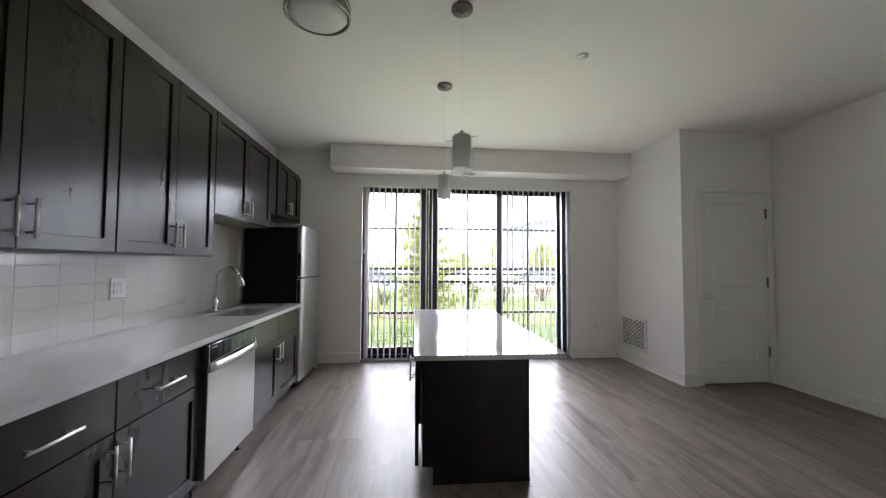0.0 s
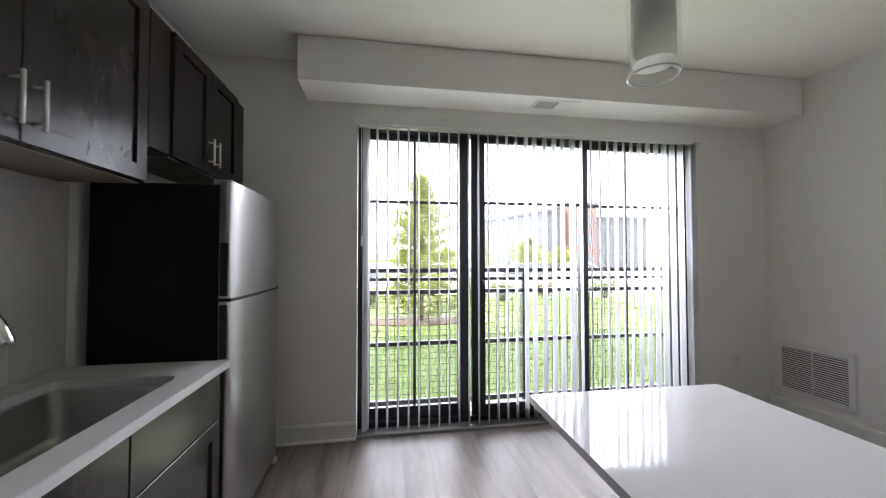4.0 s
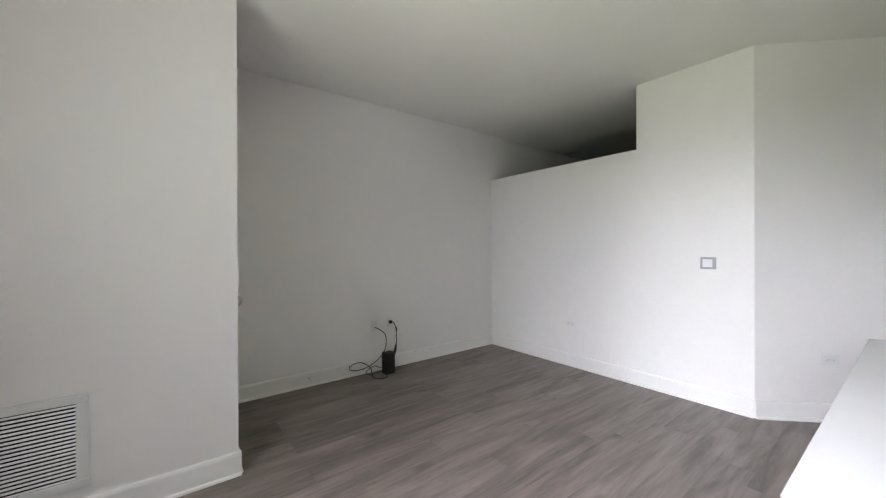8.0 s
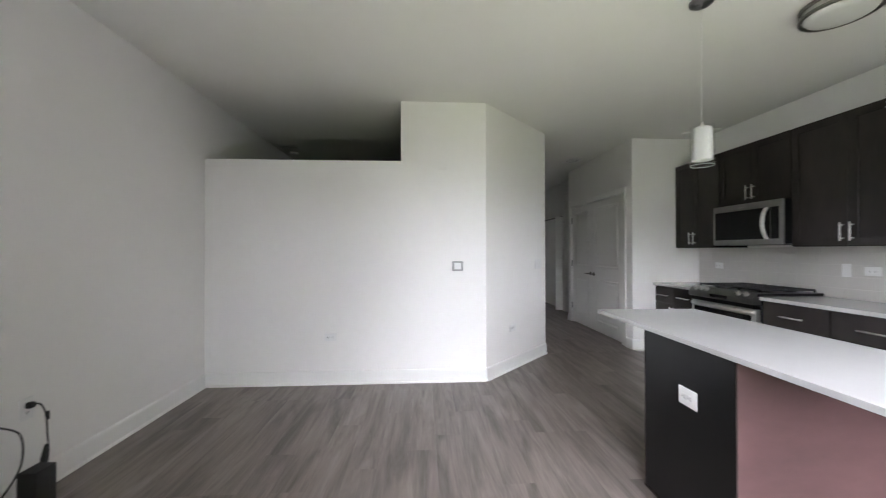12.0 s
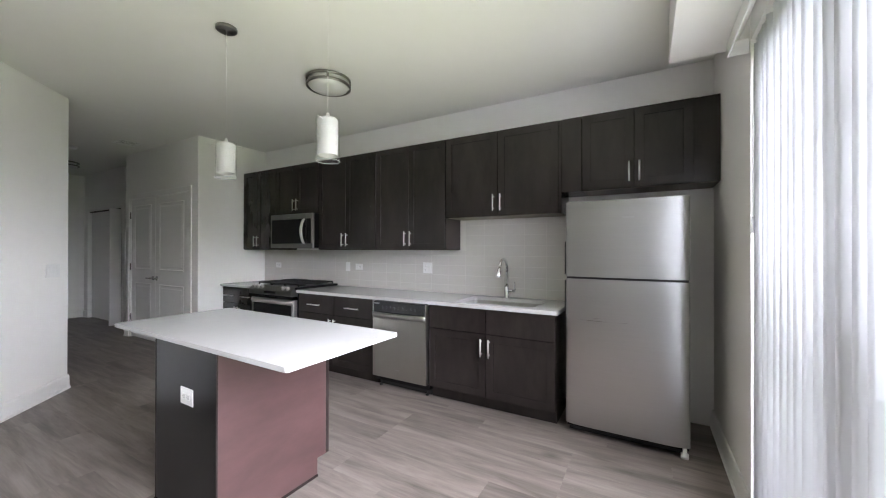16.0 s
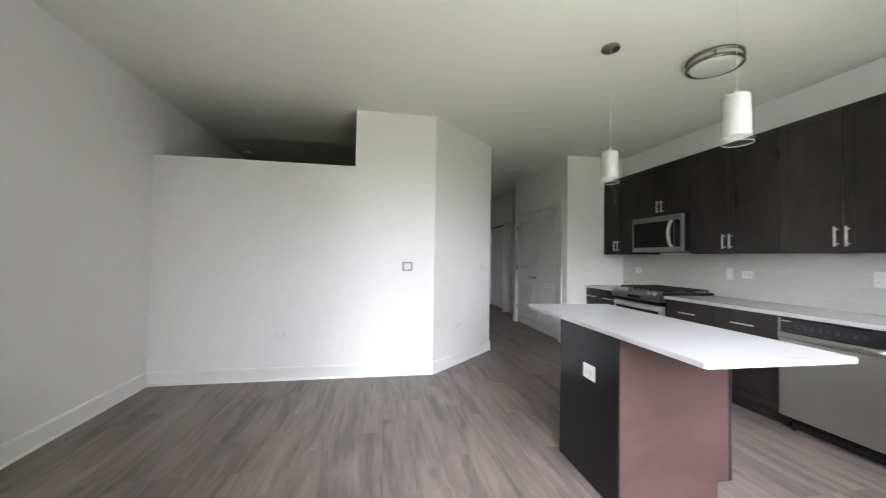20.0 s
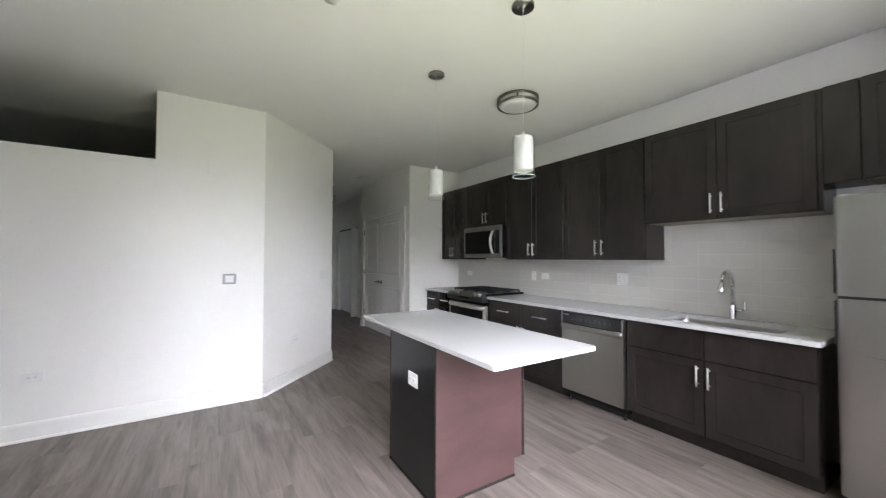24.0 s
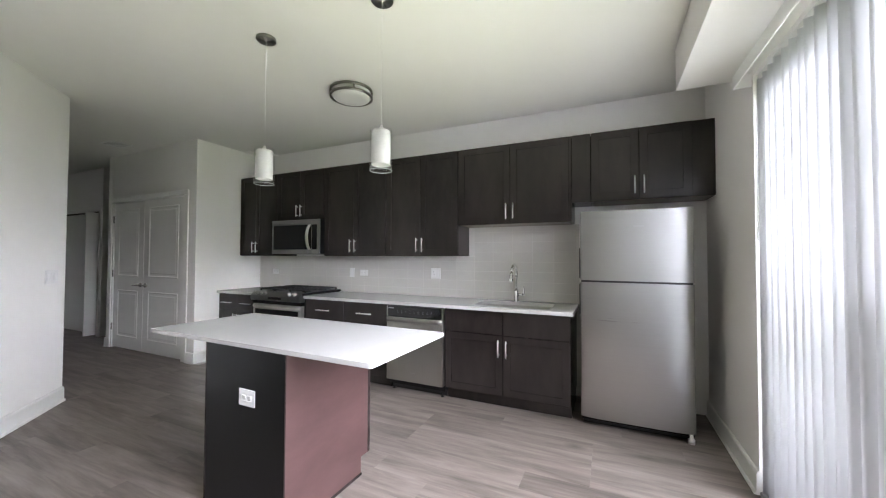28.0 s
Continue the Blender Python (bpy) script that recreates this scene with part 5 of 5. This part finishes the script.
def cable(name, pts, r, label):
    """A cable smoothly led through a few points."""
    p = [Vector(q) for q in pts]
    p = [p[0] * 2 - p[1]] + p + [p[-1] * 2 - p[-2]]
    out = []
    for i in range(1, len(p) - 2):
        for k in range(8):
            t = k / 8
            out.append(0.5 * ((2 * p[i]) + (p[i + 1] - p[i - 1]) * t + (2 * p[i - 1] - 5 * p[i] + 4 * p[i + 1] - p[i + 2]) * t * t + (3 * p[i] - p[i - 1] - 3 * p[i + 1] + p[i + 2]) * t ** 3))
    out.append(p[-2])
    return part(name, tube(bmesh.new(), out, r, 8), BLACKPLASTIC, rt, label)


cable("coax_cable", [(EX - 0.008, -2.60, 0.445), (EX - 0.05, -2.625, 0.435), (5.65, -2.70, 0.36), (5.63, -2.68, 0.22), (5.60, -2.56, 0.13), (5.60, -2.44, 0.085), (5.62, -2.32, 0.08),
                     (5.66, -2.31, 0.11), (5.66, -2.42, 0.13), (5.60, -2.50, 0.08), (5.53, -2.49, 0.010), (5.45, -2.52, 0.006), (5.45, -2.60, 0.006), (5.50, -2.625, 0.03)], 0.0042, "black coaxial cable looped on the floor")
cable("data_cable", [(5.60, -2.62, 0.05), (5.63, -2.57, 0.075), (5.62, -2.50, 0.065), (5.60, -2.455, 0.03), (5.585, -2.50, 0.012), (5.59, -2.58, 0.02), (5.594, -2.622, 0.03)], 0.0035, "thin black cable")
cable("power_cord", [(EX - 0.03, -2.775, 0.485), (EX - 0.045, -2.80, 0.48), (EX - 0.05, -2.825, 0.42), (EX - 0.055, -2.83, 0.30), (EX - 0.07, -2.82, 0.215), (5.63, -2.80, 0.15), (5.61, -2.74, 0.10), (5.596, -2.70, 0.09)], 0.0038, "black power cord")
part("cord_bundle", tube(bmesh.new(), [(5.655, -2.828, 0.255), (5.65, -2.81, 0.19), (5.63, -2.775, 0.12)], [0.006, 0.013, 0.009], 8), BLACKPLASTIC, rt)
part("plug", box(EX - 0.040, EX - 0.0092, -2.790, -2.760, 0.470, 0.500, bevel=0.005), BLACKPLASTIC, rt, "black plug")
part("cord_tag", box(EX - 0.062, EX - 0.052, -2.835, -2.822, 0.385, 0.43, bevel=0.001), BLACKPLASTIC, rt)

# ---- outside ----
GZ = -0.55
solid("ground", box(-400, 400, 0.63, 900, GZ - 0.5, GZ), LAWN, "mown green lawn outside the window", "lawn", kind="structure")
rs = np.random.RandomState(3)
n = 52000
gx, gy = rs.uniform(-5.5, 11, n), 0.75 + 13.5 * rs.uniform(0, 1, n) ** 1.35
hh, wd, an = rs.uniform(0.04, 0.10, n), rs.uniform(0.004, 0.009, n), rs.uniform(0, np.pi, n)
lean = rs.normal(0, 0.03, (n, 2))
co = np.zeros((n, 3, 3))
co[:, 0] = np.stack([gx - wd * np.cos(an), gy - wd * np.sin(an), np.full(n, GZ - 0.005)], 1)
co[:, 1] = np.stack([gx + wd * np.cos(an), gy + wd * np.sin(an), np.full(n, GZ - 0.005)], 1)
co[:, 2] = np.stack([gx + lean[:, 0], gy + lean[:, 1], GZ + hh], 1)
me = bpy.data.meshes.new("grass")
me.from_pydata(co.reshape(-1, 3).tolist(), [], np.arange(3 * n).reshape(-1, 3).tolist())
me.materials.append(GRASS)
tagged(new("grass", me), "short green lawn grass blades", "grass", kind="stuff")


def leaf_cloud(name, centres, size, mat, parent, per, spread, seed, label=""):
    """Many small pointed leaves round given centres, joined into one crown."""
    r = np.random.RandomState(seed)
    c = np.repeat(np.array(centres), per, 0)
    m = len(c)
    c = c + r.normal(0, 1, (m, 3)) * np.array(spread)
    a = r.normal(0, 1, (m, 3))
    a[:, 2] *= 0.6
    a /= np.linalg.norm(a, axis=1)[:, None]
    b = np.cross(a, r.normal(0, 1, (m, 3)))
    b /= np.linalg.norm(b, axis=1)[:, None]
    s = size * r.uniform(0.6, 1.35, (m, 1))
    v = np.stack([c - a * s, c - b * s * 0.34, c + a * s, c + b * s * 0.34], 1)
    me = bpy.data.meshes.new(name)
    me.from_pydata((v.reshape(-1, 3) - np.array(ORIGIN[parent])).tolist(), [], np.arange(4 * m).reshape(-1, 4).tolist())
    me.materials.append(mat)
    ob = new(name, me)
    ob.parent = parent
    return tagged(ob, label)


def tree(x, y, height, radius, seed, label, bare=0.12, leaves=14, leaf=0.05):
    """A cone-shaped young tree: tapered trunk, whorls of limbs, leaves along them."""
    r = random.Random(seed)
    t = thing("tree", (x, y, GZ), label, "tree")
    wob = [(x + r.uniform(-0.02, 0.02), y + r.uniform(-0.02, 0.02), GZ + height * k / 10) for k in range(11)]
    part("trunk", tube(bmesh.new(), wob, [0.075 * (1 - k / 10.6) + 0.004 for k in range(11)], 10), BARK, t)
    limbs, centres = bmesh.new(), []
    for k in range(95):
        u = bare + (1 - bare) * (k / 95) ** 0.9
        z = GZ + height * u
        rad = radius * (1 - u) ** 0.72 * (0.5 + 0.65 * r.random()) + 0.03
        a = k * 2.4 + r.uniform(-0.4, 0.4)
        rise = rad * r.uniform(0.15, 0.55)
        p0 = Vector((x, y, z))
        p2 = Vector((x + rad * math.cos(a), y + rad * math.sin(a), z + rise))
        p1 = (p0 + p2) / 2 + Vector((0, 0, -0.04))
        tube(limbs, [p0, p1, p2], [0.014, 0.008, 0.003], 5)
        n = max(1, round(9 * (rad / radius) ** 0.8))
        for q in range(n):
            f = 0.25 + 0.78 * (q + 0.5) / n
            w = p0.lerp(p1, f * 2) if f < 0.5 else p1.lerp(p2, f * 2 - 1)
            centres.append(w + Vector((r.uniform(-1, 1), r.uniform(-1, 1), r.uniform(-0.6, 0.6))) * (0.03 + 0.09 * rad / radius))
    part("limbs", limbs, BARK, t)
    leaf_cloud("crown", centres, leaf, LEAF, t, leaves, (0.085, 0.085, 0.06), seed, "feathery yellow-green foliage")
    return t


tree(2.32, 7.9, 4.35, 1.65, 5, "young cone-shaped tree with feathery yellow-green foliage", bare=0.03, leaves=62, leaf=0.044)
tree(-3.4, 15.0, 3.4, 1.2, 6, "young light green tree farther off on the lawn", bare=0.2)
tree(9.0, 26.0, 4.0, 1.6, 8, "young light green tree by the car park", bare=0.2)
bm = bmesh.new()
for cx, cy, rx, ry in ((2.2, 8.1, 1.7, 0.9),):
    lathe(bm, (cx, cy, GZ), [(1.0, 0.001), (0.93, 0.03), (0.5, 0.05), (0.02, 0.06)], 28)
    bmesh.ops.scale(bm, vec=(rx, ry, 1.0), space=Matrix.Translation((-cx, -cy, 0)), verts=bm.verts)
solid("mulch_bed", bm, MULCH, "brown bark mulch under the tree", "mulch", kind="structure")


def bush(x, y, w, h, mat, seed, label):
    b = thing("bush", (x, y, GZ), label, "bush")
    r = random.Random(seed)
    stems, centres = bmesh.new(), []
    for k in range(22):
        a, q = r.uniform(0, 6.28), r.uniform(0.2, 1) * w / 2
        p = Vector((x + q * math.cos(a), y + q * math.sin(a), GZ + h * r.uniform(0.45, 1.0)))
        tube(stems, [(x + 0.05 * math.cos(a), y + 0.05 * math.sin(a), GZ - 0.01), p], [0.01, 0.004], 5)
        for f in (0.45, 0.65, 0.85, 1.0):
            centres.append(Vector((x, y, GZ)).lerp(p, f))
    part("stems", stems, BARK, b)
    leaf_cloud("foliage", centres, 0.05, mat, b, 14, (0.10, 0.10, 0.09), seed)


bush(6.3, 12.5, 1.5, 1.2, BUSH, 11, "rounded green bush on the lawn")
bush(8.4, 12.8, 1.3, 1.0, REDBUSH, 12, "reddish leaved bush on the lawn")
bush(5.0, 13.2, 1.2, 0.9, BUSH, 13, "rounded green bush on the lawn")
bush(0.6, 11.5, 1.2, 0.8, BUSH, 14, "low green bush behind the tree")
bush(11.5, 13.0, 1.5, 1.1, BUSH, 15, "rounded green bush on the lawn")

solid("pavement", box(-120, 160, 15.5, 17.3, GZ, GZ + 0.03), CONCRETE, "pale concrete footpath beyond the lawn", "pavement", kind="structure")
solid("road", box(-160, 200, 21.5, 150, GZ, GZ + 0.02), ASPHALT, "sunlit car park asphalt", "road", kind="structure")


def car(x, y, paint, label):
    c = thing("car", (x, y, GZ + 0.02), label, "car")
    z = GZ + 0.02
    side = [(-2.2, 0.28), (-2.25, 0.62), (-2.05, 0.86), (-1.35, 0.93), (-0.75, 1.40), (0.75, 1.43), (1.45, 0.98), (2.1, 0.88), (2.28, 0.62), (2.22, 0.28)]
    bm = prism(bmesh.new(), [(x + a, z + b) for a, b in side], y - 0.88, y + 0.88, axis="y")
    bmesh.ops.bevel(bm, geom=bm.edges[:], offset=0.06, segments=2, affect="EDGES")
    part("body", bm, paint, c)
    for s in (-1, 1):
        part("side_window", prism(bmesh.new(), [(x - 1.18, z + 0.96), (x - 0.68, z + 1.33), (x + 0.68, z + 1.36), (x + 1.22, z + 0.99)], y + s * 0.882, y + s * 0.89, axis="y"), FACADEGLASS, c)
        for a in (-1.4, 1.4):
            w = part("wheel", lathe(bmesh.new(), (x + a, y + s * 0.80, z + 0.32), [(0.30, -0.1), (0.32, -0.07), (0.32, 0.07), (0.30, 0.1)], 24, axis="y"), TYRE, c)
            part("rim", lathe(bmesh.new(), (x + a, y + s * 0.80, z + 0.32), [(0.2, -0.104), (0.2, 0.104)], 20, axis="y"), NICKEL, w)


for x, y, p, t in ((-6, 26, CARWHITE, "white"), (-1.5, 26, CARGREY, "dark grey"), (5.5, 27, CARWHITE, "white"), (13, 27, CARGREY, "dark grey"), (18, 27, CARWHITE, "white")):
    car(x, y, p, t + " parked car in the car park")


def building(x0, x1, y0, y1, h, mat, label, cols, rows, turn=0.0):
    b = thing("building", (x0, y0, GZ), label, "building")
    b.rotation_euler.z = radians(turn)
    part("wall", box(x0, x1, y0, y1, GZ, GZ + h), mat, b)
    part("roof", box(x0 - 0.3, x1 + 0.3, y0 - 0.3, y1 + 0.3, GZ + h + 0.005, GZ + h + 0.5), GREYFACADE, b)
    w, s = (x1 - x0) / cols, (h - 1.5) / rows
    for i in range(cols):
        for k in range(rows):
            a, z = x0 + w * (i + 0.22), GZ + 0.9 + s * k
            wd = part("window", box(a - 0.08, a + w * 0.56 + 0.08, y0 - 0.12, y0 - 0.005, z - 0.08, z + s * 0.62 + 0.08), mat, b)
            part("pane", box(a, a + w * 0.56, y0 - 0.14, y0 - 0.121, z, z + s * 0.62), FACADEGLASS, wd)


building(30, 34.6, 60, 85.0, 10.4, GREYFACADE, "dark grey flat-roofed building in the distance", 3, 3, 15.6)
building(35.3, 41.0, 61, 76, 11.9, REDBROWN, "red-brown brick building in the distance", 2, 3)
building(41.6, 54, 63, 80, 9.6, GREYFACADE, "long dark grey building beside the brick one", 6, 2)
building(-70, -40, 110, 130, 8, GREYFACADE, "low grey building far beyond the car park", 8, 2)
for k, (x, y) in enumerate(((-8, 58), (11, 56), (18.3, 39), (23.4, 41), (-26, 60))):
    tree(x, y, 3.3 + (k % 3) * 0.5, 3.4, 40 + k, "distant light green tree beyond the car park", bare=0.22, leaf=0.11)

# ---- backsplash tiles ----
splash = thing("backsplash", (0.0, -2.5, CT), "stacked pale grey glazed tile backsplash", "backsplash", kind="structure")
part("grout_bed", box(0.0005, 0.0098, -4.64, -1.0, CT, 1.314), GROUT, splash)
part("grout_bed", box(0.0005, 0.0098, KY + 0.001, -4.6405, CT, 1.314), GROUT, splash)
part("grout_bed", box(0.0005, 0.0098, -2.122, -1.0, 1.3145, 1.621), GROUT, splash)
TW, TH, GAP = 0.2045, 0.1018, 0.0026
tile_meshes = {}


def tile_mesh(w, h):
    key = (round(w, 3), round(h, 3))
    if key not in tile_meshes:
        bm, e, t0, t1 = bmesh.new(), 0.0015, 0.002, 0.0108
        lo = [bm.verts.new(p) for p in ((t0, 0, 0), (t0, w, 0), (t0, w, h), (t0, 0, h))]
        mi = [bm.verts.new(p) for p in ((t1 - e, 0, 0), (t1 - e, w, 0), (t1 - e, w, h), (t1 - e, 0, h))]
        up = [bm.verts.new(p) for p in ((t1, e, e), (t1, w - e, e), (t1, w - e, h - e), (t1, e, h - e))]
        for a, b in ((lo, mi), (mi, up)):
            for k in range(4):
                bm.faces.new((a[k], a[(k + 1) % 4], b[(k + 1) % 4], b[k]))
        bm.faces.new(up), bm.faces.new(lo[::-1])
        tile_meshes[key] = mesh_of("tile", bm, TILE)
    return tile_meshes[key]


tilt = random.Random(9)
k0 = math.floor((KY + 2.46) / TW)
for k in range(k0, 8):
    a, b = max(-2.46 + k * TW, KY + 0.002), min(-2.46 + (k + 1) * TW, -1.0)
    if b - a < 0.02:
        continue
    z = CT + 0.001
    for row in range(8):
        top = (CT + 0.086 if row == 0 else z + TH)
        lim = 1.620 if a > -2.13 else 1.3135
        top = min(top, lim)
        if top - z > 0.015:
            shared("tile", tile_mesh(b - a - GAP, top - z - GAP), splash, pose(0, a + GAP / 2, z + GAP / 2, 0, tilt.uniform(-0.12, 0.12), tilt.uniform(-0.12, 0.12)))
        z = top

# ---- floor planks, laid along the room ----
PW, PL, PT = 0.178, 1.22, 0.004
planks = {}
FLOOR = bpy.data.objects["floor"]


def plank_mesh(w, length):
    key = (round(w, 3), round(length, 3))
    if key not in planks:
        bm, e = bmesh.new(), 0.0004
        lo = [bm.verts.new(p) for p in ((0, 0, -PT), (w, 0, -PT), (w, length, -PT), (0, length, -PT))]
        mi = [bm.verts.new(p) for p in ((0.0001, 0.0001, -0.00015), (w - 0.0001, 0.0001, -0.00015), (w - 0.0001, length - 0.0001, -0.00015), (0.0001, length - 0.0001, -0.00015))]
        up = [bm.verts.new(p) for p in ((e, e, 0), (w - e, e, 0), (w - e, length - e, 0), (e, length - e, 0))]
        for a, b in ((lo, mi), (mi, up)):
            for k in range(4):
                bm.faces.new((a[k], a[(k + 1) % 4], b[(k + 1) % 4], b[k]))
        bm.faces.new(up)
        planks[key] = mesh_of("plank", bm, PLANK)
    return planks[key]


def lay(x0, x1, y0, y1, seed):
    r = random.Random(seed)
    x = x0
    while x < x1 - 0.01:
        w = min(PW, x1 - x)
        y = y1
        length = PL * r.choice((0.25, 0.4, 0.55, 0.7, 0.85, 1.0))
        while y > y0 + 0.01:
            length = min(length, y - y0)
            shared("plank", plank_mesh(w, length), FLOOR, Matrix.Translation((x, y - length, 0)))
            y -= length
            length = PL
        x += PW


lay(0.0, EX, -5.24, 0.0, 1)
lay(KX, QX, FARY, -5.24, 2)
lay(0.10, KX, FARY, KE, 3)
lay(0.0, KX, KE + 0.1, KY - 0.1, 4)
lay(QX + 0.12, EX, -9.0, -5.24, 5)
